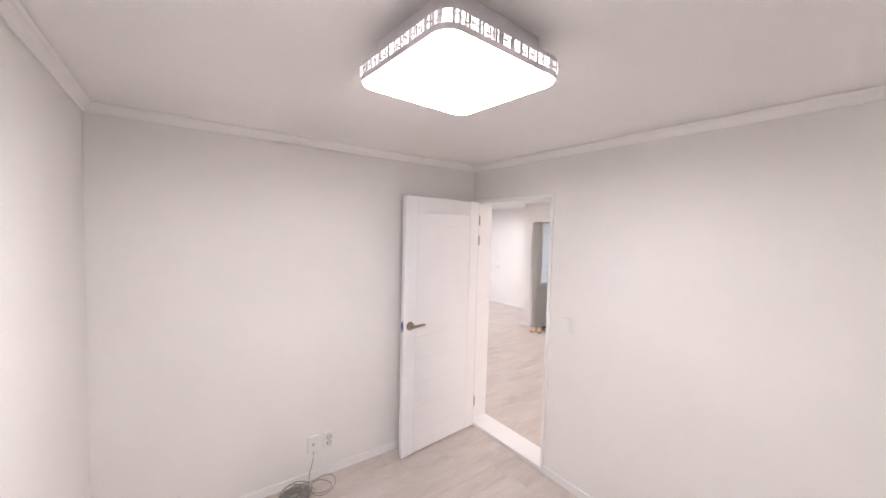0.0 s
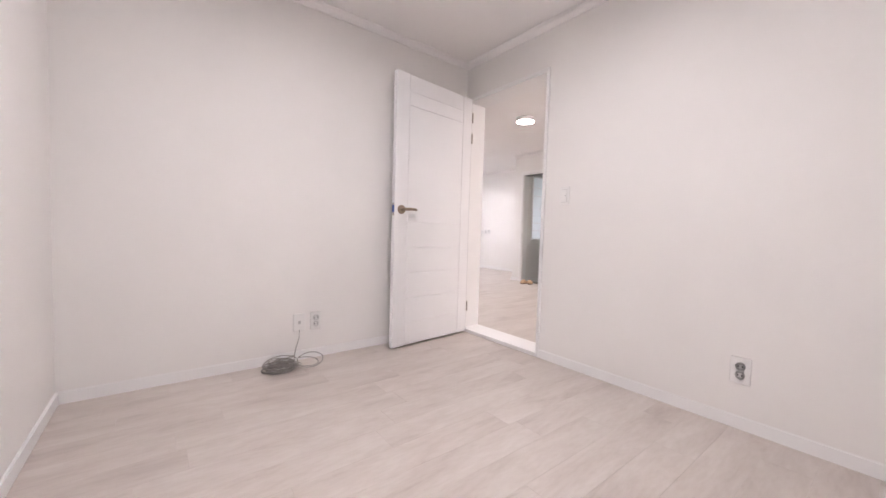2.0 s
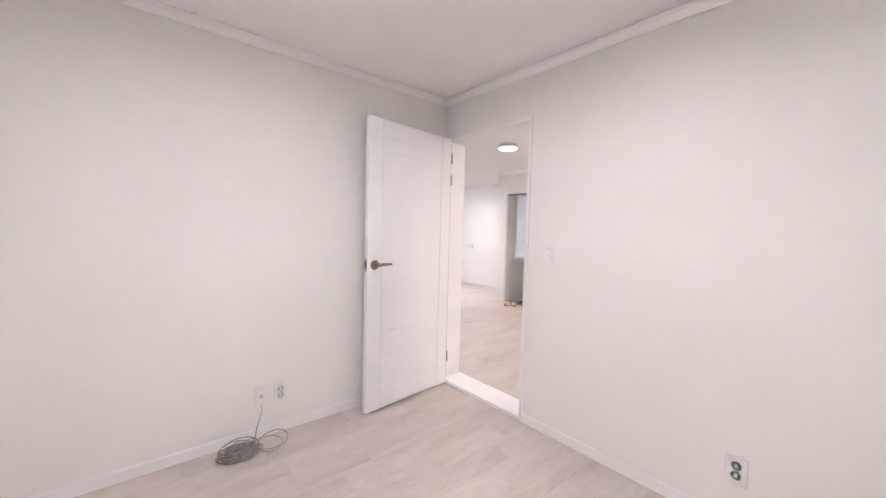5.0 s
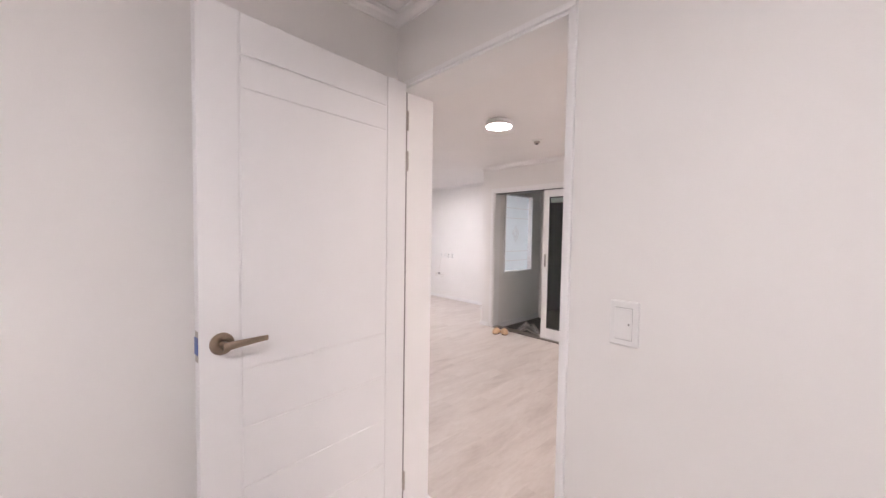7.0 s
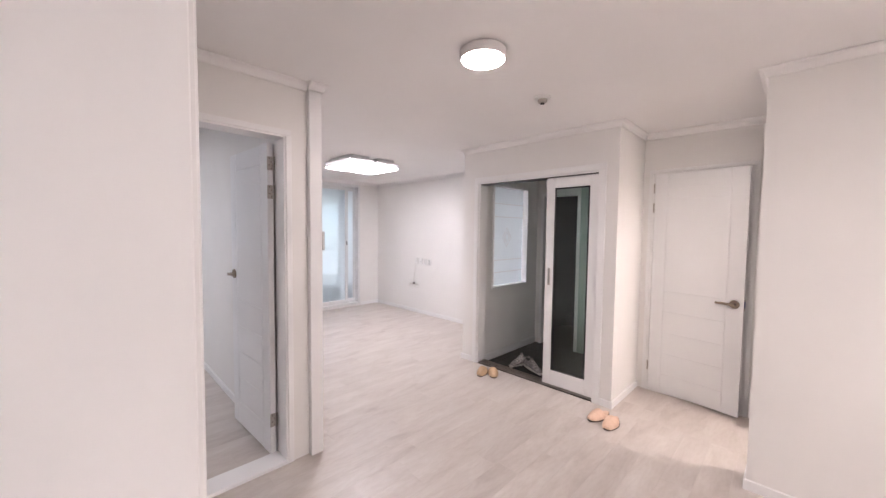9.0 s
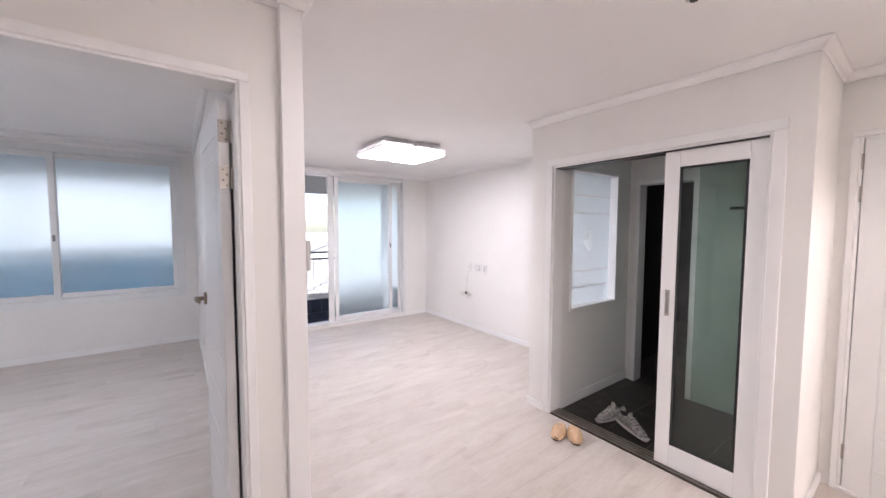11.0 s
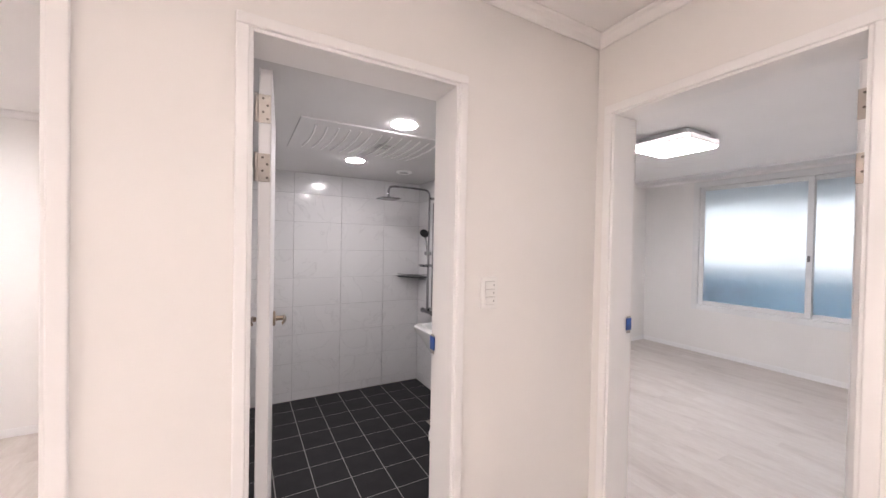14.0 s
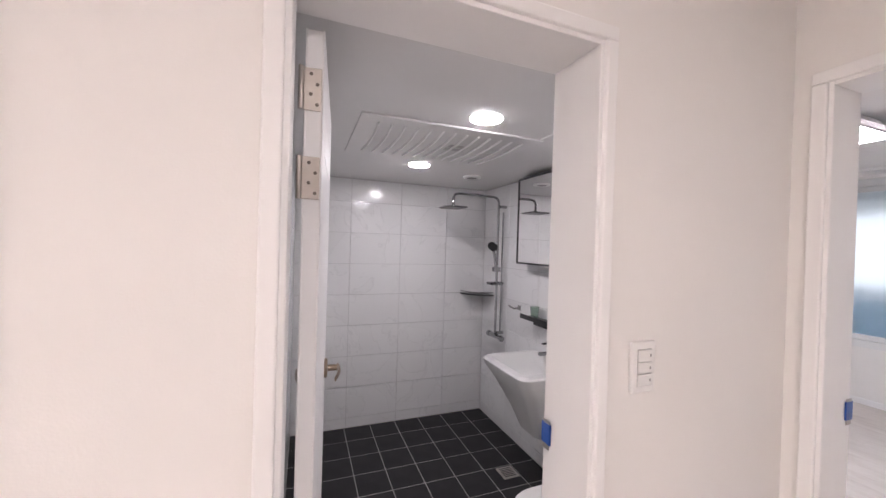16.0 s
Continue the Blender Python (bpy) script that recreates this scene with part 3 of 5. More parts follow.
# ---- windows ----
def sash(parent, name, x, y0, y1, z0, z1, pane_mat, w=0.055, t=0.026, wb=None, frame_mat=None):
    """A sash in the plane x: frame of four bars and a pane."""
    fm = frame_mat or M_ALU
    s = part(name, boxm(x - t / 2, x + t / 2, y0, y0 + w, z0, z1, 0.003), fm, parent)
    wb = wb or w
    part("stile", boxm(x - t / 2, x + t / 2, y1 - w, y1, z0, z1, 0.003), fm, s)
    part("rail", boxm(x - t / 2 + 0.001, x + t / 2 - 0.001, y0 + w, y1 - w, z0, z0 + wb, 0.003), fm, s)
    part("rail", boxm(x - t / 2 + 0.001, x + t / 2 - 0.001, y0 + w, y1 - w, z1 - wb, z1, 0.003), fm, s)
    p = part("pane", boxm(x - 0.003, x + 0.003, y0 + w - 0.004, y1 - w + 0.004, z0 + wb - 0.004, z1 - wb + 0.004), pane_mat, s)
    p.visible_shadow = False
    return s


def window_box(name, x0, x1, y0, y1, z0, z1, label, w=0.045, sillh=None):
    g = new(name)
    tagged(g, label, "window", kind="structure")
    sillh = sillh or w
    part("frame_upright", boxm(x0, x1, y0, y0 + w, z0, z1, 0.003), M_ALU, g)
    part("frame_upright", boxm(x0, x1, y1 - w, y1, z0, z1, 0.003), M_ALU, g)
    part("frame_head", boxm(x0 + 0.001, x1 - 0.001, y0 + w, y1 - w, z1 - w, z1, 0.003), M_ALU, g)
    part("frame_sill", boxm(x0 + 0.001, x1 - 0.001, y0 + w, y1 - w, z0, z0 + sillh, 0.003), M_ALU, g)
    return g


def catch(parent, x, y, z):
    part("catch", boxm(x, x + 0.012, y - 0.012, y + 0.012, z - 0.035, z + 0.035, 0.004), M_GREYP, parent, "grey sash catch")


w1 = window_box("window_1", XR - 0.14, XR + 0.012, *RW, "two-sash sliding window with frosted panes", 0.075)
s1 = sash(w1, "sash", XR - 0.035, RW[0] + 0.075, -0.375, RW[2] + 0.075, RW[3] - 0.075, M_FROST)
s2 = sash(w1, "sash", XR - 0.068, -0.425, RW[1] - 0.075, RW[2] + 0.075, RW[3] - 0.075, M_FROST)
catch(s1, XR - 0.022, -0.405, 1.36)
w2 = window_box("window_2", XL - 0.14, XL + 0.012, *LW, "sliding balcony door with frosted panes, half open", 0.04, 0.03)
s3 = sash(w2, "sash", XL - 0.030, 2.59, 3.55, LW[2] + 0.03, LW[3] - 0.04, M_FROST, 0.06, 0.026, 0.07)
s4 = sash(w2, "sash", XL - 0.106, 3.40, 3.75, LW[2] + 0.03, LW[3] - 0.04, M_FROST, 0.05, 0.026, 0.07)
s5 = sash(w2, "sash", XL - 0.068, 2.505, 3.50, LW[2] + 0.03, LW[3] - 0.04, M_GLASS, 0.085, 0.026, 0.07)
catch(s3, XL - 0.017, 3.52, 1.20)

# balcony beyond both rooms
OX = -6.75
wall("wall_balcony_outer", "x", OX - 0.12, OX, -3.0, 5.0, -0.3, 2.6, [(-2.6, 0.95, 1.08, 2.20), (1.10, 4.6, 0.18, 2.20)], material=M_FACW, label="white balcony outer wall")
wall("wall_balcony_south", "y", -3.1, -3.0, OX - 0.12, XR - 0.1, -0.3, 2.6, material=M_FACW, label="white balcony end wall")
wall("wall_balcony_north", "y", 5.0, 5.1, OX - 0.12, XL - 0.16, -0.3, 2.6, material=M_FACW, label="white balcony end wall")
wall("wall_balcony_step", "x", XL - 0.16, XL - 0.10, YL, 5.0, -0.3, 2.6, material=M_FACW, label="white balcony end wall")
wall("wall_balcony_step_south", "x", XR - 0.16, XR - 0.10, -3.0, RB0, -0.3, 2.6, material=M_FACW, label="white balcony end wall")
solid("ceiling_balcony", boxm(OX, XL - 0.16, -3.0, 5.0, 2.42, 2.5), M_CEIL, "white balcony ceiling", "ceiling")
solid("floor_balcony_bed", boxm(OX, XL - 0.16, -3.0, 5.0, -0.3, -0.074), M_GROUT, "pale grout bed of balcony tiles", "floor")
w3 = window_box("window_3", OX - 0.10, OX - 0.01, 1.10, 4.6, 0.18, 2.20, "outer balcony window with clear sliding panes", 0.05)
for y0, y1, dx in ((1.15, 2.27, 0.0), (2.20, 3.45, -0.032), (3.40, 4.55, 0.0)):
    sash(w3, "sash", OX - 0.04 + dx, y0, y1, 0.23, 2.15, M_GLASS, 0.05)
w5 = window_box("window_5", OX - 0.10, OX - 0.01, -2.6, 0.95, 1.08, 2.20, "outer balcony window above a blue parapet", 0.05)
for y0, y1, dx in ((-2.55, -0.85, 0.0), (-0.90, 0.90, -0.032)):
    sash(w5, "sash", OX - 0.04 + dx, y0, y1, 1.13, 2.15, M_GLASS, 0.05)
# light blue sheet on the parapet's inner face, up to the sill
solid("panel_balcony", boxm(OX + 0.002, OX + 0.012, -2.9, 0.98, -0.07, 1.06), M_BLUEW, "light blue sheet along the balcony parapet", "parapet")
rail = thing("balcony_rail", pose(OX - 0.20, 1.0, 0), "black balcony rail with pale thin bars", "railing")
for z in (0.90, 1.02):
    part("rail_bar", boxm(-0.022, 0.022, -3.6, 3.6, z - 0.017, z + 0.017, 0.006), M_BLACK, rail)
part("rail_bar", boxm(-0.02, 0.02, -3.6, 3.6, 0.16, 0.20, 0.006), M_ALU, rail)
for i in range(60):
    y = -3.55 + i * 0.12
    part("baluster", boxm(-0.008, 0.008, y - 0.008, y + 0.008, 0.19, 0.89), M_ALU, rail)
solid("ledge_balcony", boxm(OX - 0.35, OX - 0.12, -3.0, 5.0, -0.2, 0.14), M_FACW, "white concrete balcony ledge", "ledge")

# ---- entrance: sliding door, frosted light, stairwell ----
trk = new("door_track")
tagged(trk, "bronze aluminium sliding door track on the floor", "door track", kind="structure")
part("base", boxm(VO[0], VO[1], VY + 0.004, VY + 0.126, -0.08, 0.006), M_TRACK, trk)
for y in (VY + 0.02, VY + 0.05, VY + 0.08, VY + 0.11):
    part("rib", boxm(VO[0], VO[1], y - 0.005, y + 0.005, 0.006, 0.014), M_STEEL, trk)
# head strip in black: the shadow line under the door head as colour
part("head_track_shade", boxm(VO[0] + 0.018, VO[1] - 0.018, VY + 0.012, VY + 0.118, VO[3] - 0.026, VO[3] - 0.0185), M_BLACK, trk, "head track strip, black for the shadow line there")
lining("door_frame_5", "y", VY + 0.002, VY + 0.128, VO[0], VO[1], VO[3], 0.018)
sd = thing("sliding_door", pose(-1.105, VY + 0.05, 0.016), "white framed sliding door with dark tinted glass", "door")
SW, SH = 0.488, 1.935
part("stile", boxm(0, 0.082, -0.017, 0.017, 0, SH, 0.003), M_TRIM, sd)
part("stile", boxm(SW - 0.082, SW, -0.017, 0.017, 0, SH, 0.003), M_TRIM, sd)
part("rail", boxm(0.082, SW - 0.082, -0.0165, 0.0165, 0, 0.14, 0.003), M_TRIM, sd)
part("rail", boxm(0.082, SW - 0.082, -0.0165, 0.0165, SH - 0.095, SH, 0.003), M_TRIM, sd)
pn = part("pane", boxm(0.080, SW - 0.080, -0.003, 0.003, 0.138, SH - 0.093), M_DGLASS, sd, "grey-green tinted glass")
pn.visible_shadow = False
for x0, x1, z0, z1 in ((0.082, 0.095, 0.14, SH - 0.095), (SW - 0.095, SW - 0.082, 0.14, SH - 0.095), (0.095, SW - 0.095, 0.14, 0.153), (0.095, SW - 0.095, SH - 0.108, SH - 0.095)):
    part("bead", boxm(x0, x1, -0.014, -0.004, z0, z1), M_BLACK, sd, "black glazing bead")
pull = part("finger_pull", boxm(0.028, 0.054, -0.0195, -0.0165, 0.94, 1.10, 0.0012, 1), M_STEEL, sd, "steel recessed finger pull")
part("recess", boxm(0.034, 0.048, -0.0205, -0.0192, 0.955, 1.085), M_GREYP, pull)

w4 = new("window_4")
tagged(w4, "frosted glass partition light with etched diamond pattern", "window", kind="structure")
y0, y1, z0, z1 = VWN
for bx in (boxm(VX0 - 0.15, VX0 + 0.012, y0, y0 + 0.025, z0, z1, 0.003), boxm(VX0 - 0.15, VX0 + 0.012, y1 - 0.025, y1, z0, z1, 0.003),
           boxm(VX0 - 0.149, VX0 + 0.011, y0 + 0.025, y1 - 0.025, z0, z0 + 0.025, 0.003), boxm(VX0 - 0.149, VX0 + 0.011, y0 + 0.025, y1 - 0.025, z1 - 0.025, z1, 0.003)):
    part("frame_bar", bx, M_TRIM, w4)
p = part("pane", boxm(VX0 - 0.074, VX0 - 0.066, y0 + 0.02, y1 - 0.02, z0 + 0.02, z1 - 0.02), M_FROST, w4)
p.visible_shadow = False
for z in (1.79, 1.63, 1.10, 0.95):
    part("etched_line", boxm(VX0 - 0.065, VX0 - 0.062, y0 + 0.026, y1 - 0.026, z - 0.005, z + 0.005), M_TRIM, p, "white etched line")
cy, cz = (y0 + y1) / 2, 1.38
for k in range(4):
    for sc in (1.0, 0.55):
        a, b = [(0.085 * sc, 0), (0, 0.12 * sc), (-0.085 * sc, 0), (0, -0.12 * sc)][k], [(0, 0.12 * sc), (-0.085 * sc, 0), (0, -0.12 * sc), (0.085 * sc, 0)][k]
        part("etched_line", tube([(VX0 - 0.063, cy + a[0], cz + a[1]), (VX0 - 0.063, cy + b[0], cz + b[1])], 0.003, 6), M_TRIM, p, "white etched diamond")

lining("door_frame_6", "y", VB - 0.01, VB + 0.13, -1.90, -1.36, 1.96, 0.04, bottom=-0.066)
# stairwell box: its shade is painted in as near-black walls, ceiling and steps
wall("wall_stair_west", "x", -2.2, -2.1, VB + 0.12, 6.6, -0.1, 2.6, material=M_STAIRSHADE, label="stairwell wall, near-black for the unlit depth")
wall("wall_stair_east", "x", -0.9, -0.8, VB + 0.12, 6.6, -0.1, 2.6, material=M_STAIRSHADE, label="stairwell wall, near-black for the unlit depth")
wall("wall_stair_back", "y", 6.6, 6.7, -2.2, -0.8, -0.1, 2.6, material=M_STAIRSHADE, label="stairwell wall, near-black for the unlit depth")
solid("floor_stair", boxm(-2.1, -0.9, VB + 0.12, 6.6, -0.2, -0.066), M_VTILE, "dark stairwell landing floor", "floor")
solid("ceiling_stair", boxm(-2.2, -0.8, VB + 0.12, 6.7, 2.5, 2.6), M_STAIRSHADE, "stairwell ceiling, near-black for the unlit depth", "ceiling")
stp = thing("stair_flight", pose(-1.5, 5.6, -0.066), "stair steps on the landing, near-black for the unlit depth", "stairs")
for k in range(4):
    part("step", boxm(-0.58, 0.58, 0.26 * k, 1.0, 0.17 * k, 0.17 * (k + 1), 0.006), M_STAIRSHADE, stp)
solid("panel_entrance_east", boxm(VX1 - 0.012, VX1 - 0.002, VY + 0.14, VB - 0.02, -0.066, 2.19), M_GREYW, "grey-green entrance wall panel", "wall panel")
solid("panel_entrance_back", boxm(-1.355, VX1 - 0.014, VB - 0.012, VB - 0.002, -0.066, 2.19), M_GREYW, "grey-green entrance wall panel", "wall panel")
hk = thing("coat_hook_rail", pose(-1.0, VB - 0.012, 1.66), "dark wall hook rail in the entrance", "hook rail")
part("rail", boxm(-0.13, 0.13, -0.012, 0, -0.012, 0.012, 0.003), M_BLACK, hk)
for k in range(4):
    part("hook", tube([(-0.1 + 0.066 * k, -0.012, 0), (-0.1 + 0.066 * k, -0.04, -0.012), (-0.1 + 0.066 * k, -0.05, 0.004)], 0.004, 6), M_BLACK, hk)
wall("wall_far_room_back", "y", 4.9, 5.0, -0.455, 0.59, -0.1, 2.6, material=M_RUST, label="brown panelled wall of the far room")
wall("wall_far_room_east", "x", 0.50, 0.59, CY + 0.12, 4.9, -0.1, 2.6)
wall("wall_far_room_west", "x", -0.455, -0.40, CY + 0.12, 4.9, -0.1, 2.6)
solid("floor_far_room", boxm(-0.40, 0.50, CY + 0.12, 4.9, -0.1, 0.0), M_VTILE, "dark floor of the far room", "floor")
solid("ceiling_far_room", boxm(-0.455, 0.59, CY + 0.12, 5.0, 2.4, 2.5), M_CEIL, "white ceiling", "ceiling")


# ---- lamps ----
def square_lamp(name, x, y, ztop, hx, hy, depth, label, glow_mat, holes=True, turn=0.0):
    """Ceiling lamp: base plate, perforated rim of pebble-shaped holes, domed diffuser."""
    g = thing(name, pose(x, y, ztop, 0, 0, turn), label, "ceiling lamp", "square ceiling lamps")
    z1 = -depth + 0.012
    z0 = z1 + 0.058
    part("base_plate", loft([rrect(hx - 0.045, hy - 0.045, 0.03, 0), rrect(hx - 0.045, hy - 0.045, 0.03, z0 - 0.001)]), M_DIM, g, smooth=True)
    part("cover", loft([rrect(hx - 0.003, hy - 0.003, 0.05, z0 + 0.001), rrect(hx - 0.003, hy - 0.003, 0.05, z0 - 0.003)]), M_DIM, g, smooth=True)
    part("inner_glow", loft([rrect(hx - 0.012, hy - 0.012, 0.045, z0 - 0.004), rrect(hx - 0.012, hy - 0.012, 0.045, z1)]), M_RIM, g, "lit translucent inner case", True)
    part("rim_edge", loft([rrect(hx - 0.006, hy - 0.006, 0.05, z0), rrect(hx, hy, 0.05, z0), rrect(hx, hy, 0.05, z0 - 0.012), rrect(hx - 0.006, hy - 0.006, 0.05, z0 - 0.012)]), M_DIM, g, smooth=True)
    part("rim_edge", loft([rrect(hx - 0.004, hy - 0.004, 0.05, z1 + 0.016), rrect(hx, hy, 0.05, z1 + 0.016), rrect(hx, hy, 0.05, z1), rrect(hx - 0.004, hy - 0.004, 0.05, z1)]), M_DIM, g, smooth=True)
    if holes:
        rnd = random.Random(3)
        bm = bm_new()
        for sx, sy, length in ((1, 0, hy), (-1, 0, hy), (0, 1, hx), (0, -1, hx)):
            n = int(2 * length / 0.0125)
            for k in range(n):
                u = -length + 0.025 + (2 * length - 0.05) * k / (n - 1) + rnd.uniform(-0.002, 0.002)
                wd = rnd.uniform(0.0015, 0.0042)
                zz0, zz1 = z1 + 0.015, z0 - 0.011
                lean = rnd.uniform(-0.004, 0.004)
                rows = [(u - lean, zz0), (u + lean, zz1)]
                o = (hx if sx else hy) - 0.003
                if sx:
                    add_box(bm, sx * o - 0.0025, sx * o + 0.0025, rows[0][0] - wd, rows[0][0] + wd, zz0, zz1)
                else:
                    add_box(bm, rows[0][0] - wd, rows[0][0] + wd, sy * o - 0.0025, sy * o + 0.0025, zz0, zz1)
                zc = rnd.uniform(zz0 + 0.008, zz1 - 0.008)
                if sx:
                    add_box(bm, sx * o - 0.0025, sx * o + 0.0025, u - 0.005, u + 0.006, zc - 0.002, zc + 0.002)
                else:
                    add_box(bm, u - 0.005, u + 0.006, sy * o - 0.0025, sy * o + 0.0025, zc - 0.002, zc + 0.002)
        part("perforated_rim", bm, M_DIM, g, "white perforated pebble-pattern rim")["kind"] = "stuff"
    part("diffuser", loft([rrect(hx - 0.005, hy - 0.005, 0.048, z1 + 0.001), rrect(hx - 0.007, hy - 0.007, 0.046, z1 - 0.006), rrect(hx - 0.02, hy - 0.02, 0.04, z1 - 0.011)]), glow_mat, g, "lit white diffuser", True)
    return g


square_lamp("ceiling_lamp", 1.648, -1.522, HA, 0.228, 0.228, 0.135, "square white ceiling lamp with perforated rim, lit", M_LAMPB, turn=3.0)
square_lamp("ceiling_lamp", -3.48, 2.435, H, 0.315, 0.178, 0.115, "square twin living room ceiling lamp with crystal rim, lit", M_LAMP)
square_lamp("ceiling_lamp", -3.48, 2.815, H, 0.315, 0.178, 0.115, "square twin living room ceiling lamp with crystal rim, lit", M_LAMP)
square_lamp("ceiling_lamp", -3.62, -0.67, HB, 0.25, 0.25, 0.115, "square white second bedroom ceiling lamp, lit", M_LAMP2)
square_lamp("ceiling_lamp", 2.25, 1.35, H, 0.30, 0.20, 0.10, "square white kitchen ceiling lamp, lit", M_KIT)
square_lamp("ceiling_lamp", 1.25, 3.25, 2.35, 0.25, 0.25, 0.10, "square white side room ceiling lamp, lit", M_SIDE)


def disc_lamp(name, x, y, z, r, t, label, gm, group=""):
    g = thing(name, pose(x, y, z), label, "ceiling lamp", group)
    part("housing", lathe([(r * 0.9, 0), (r, -t * 0.2), (r, -t * 0.75), (r * 0.93, -t)], 40), M_DIM, g, smooth=True)
    part("diffuser", lathe([(r * 0.92, -t + 0.001), (r * 0.90, -t - 0.003), (r * 0.5, -t - 0.006), (0.001, -t - 0.007)], 40), gm, g, "lit round diffuser", True)


disc_lamp("hall_lamp", -0.55, 1.45, H, 0.115, 0.05, "round surface-mounted hall lamp, lit", M_HALL)
disc_lamp("downlight", -1.02, -0.665, BH, 0.074, 0.003, "round recessed bathroom downlight, lit", M_SPOT, "bathroom downlights")
disc_lamp("downlight", -1.028, -1.66, BH, 0.074, 0.003, "round recessed bathroom downlight, lit", M_SPOT, "bathroom downlights")
sm = thing("smoke_detector", pose(-0.66, 2.22, H), "white round ceiling smoke detector", "smoke detector")
part("base", lathe([(0.052, 0), (0.054, -0.006), (0.050, -0.014), (0.040, -0.016)], 32), M_PLAS, sm, smooth=True)
part("cage", lathe([(0.030, -0.015), (0.032, -0.022), (0.028, -0.036), (0.018, -0.040)], 28), M_STEEL, sm, "grey metal sensor cage", True)
part("sensor_tip", lathe([(0.016, -0.039), (0.014, -0.046), (0.002, -0.048)], 20), M_BLACK, sm, smooth=True)


# ---- plates and sockets ----
def plate(name, m, w, h, label, kind):
    """A wall plate in its own x-z plane, facing -y."""
    g = thing(name, m, label, "socket" if kind == "socket" else "switch")
    part("plate", boxm(-w / 2, w / 2, -0.011, 0, -h / 2, h / 2, 0.004), M_PLAS, g)
    if kind == "socket":
        for dz in (-0.021, 0.021):
            s = part("socket", lathe([(0.0195, 0), (0.0195, 0.001), (0.0175, 0.0012), (0.0165, -0.0005), (0.001, -0.0005)], 24, Matrix.Translation((0, -0.011, dz)) @ Matrix.Rotation(radians(90), 4, "X")), M_LGREY, g, "grey round socket well", True)
            part("well_face", lathe([(0.010, 0), (0.010, 0.0016), (0.001, 0.0018)], 20, Matrix.Translation((0, -0.011, dz)) @ Matrix.Rotation(radians(90), 4, "X")), M_PLAS, s, smooth=True)
            for dx in (-0.0075, 0.0075):
                part("pin_hole", lathe([(0.003, 0), (0.003, 0.0022), (0.001, 0.0023)], 10, Matrix.Translation((dx, -0.011, dz)) @ Matrix.Rotation(radians(90), 4, "X")), M_BLACK, s)
    elif kind.startswith("rocker"):
        n = int(kind[-1])
        part("inset", boxm(-w * 0.30, w * 0.30, -0.0125, -0.0105, -h * 0.36, h * 0.36, 0.0006, 1), M_LGREY, g, "grey shadow line round the rockers")
        for k in range(n):
            z1 = h * 0.355 - k * (h * 0.71 / n)
            part("rocker", boxm(-w * 0.293, w * 0.293, -0.0155, -0.0122, z1 - h * 0.71 / n + 0.001, z1 - 0.0012, 0.0012, 1), M_PLAS, g)
            part("indicator", boxm(w * 0.17, w * 0.22, -0.0162, -0.0154, z1 - h * 0.71 / n / 2 - 0.003, z1 - h * 0.71 / n / 2 + 0.003), M_GREYP, g)
    else:
        part("jack", boxm(-0.009, 0.009, -0.0125, -0.0105, -0.011, 0.011, 0.001, 1), M_LGREY, g, "small grey jack")
        part("jack_cover", boxm(-0.017, 0.017, -0.0118, -0.0105, -0.022, 0.022, 0.001, 1), M_PLAS, g)
    return g


plate("wall_switch", pose(1.093, AY1, 1.138), 0.072, 0.118, "white single rocker light switch on the wall", "rocker1")
plate("wall_socket", pose(AX0, -1.376, 0.250, 0, 0, 90), 0.072, 0.118, "white double power socket low on the wall", "socket")
plate("data_plate", pose(AX0, -1.484, 0.250, 0, 0, 90), 0.078, 0.118, "white data outlet plate with cable", "data")
plate("wall_socket", pose(2.069, AY1, 0.273), 0.078, 0.125, "white double power socket low on the wall", "socket")
plate("wall_switch", pose(-1.035, WA, 1.28, 0, 0, 180), 0.072, 0.118, "white three-rocker light switch beside bathroom door", "rocker3")
for x, kd, lb in ((-4.21, "data", "white television cable plate on the wall"), (-4.095, "data", "white blank outlet plate on the wall"), (-3.985, "socket", "white double power socket on the wall"), (-3.875, "socket", "white double power socket on the wall")):
    plate("outlet_plate", pose(x, YL, 0.91), 0.078, 0.118, lb, kd)
plate("wall_socket", pose(-4.6, RB1, 0.30), 0.078, 0.118, "white double power socket low on the wall", "socket")

# wall pad seen edge-on at the pilaster's living side
pad = thing("wall_pad", pose(WB - 0.005, 1.11, 1.38), "slim pale grey control pad with black face", "control panel")
part("body", boxm(-0.045, 0.045, 0, 0.018, -0.060, 0.060, 0.004), M_LGREY, pad)
part("face", boxm(-0.037, 0.037, 0.0175, 0.0195, -0.051, 0.051, 0.0008, 1), M_BLACK, pad, "glossy black touch face")


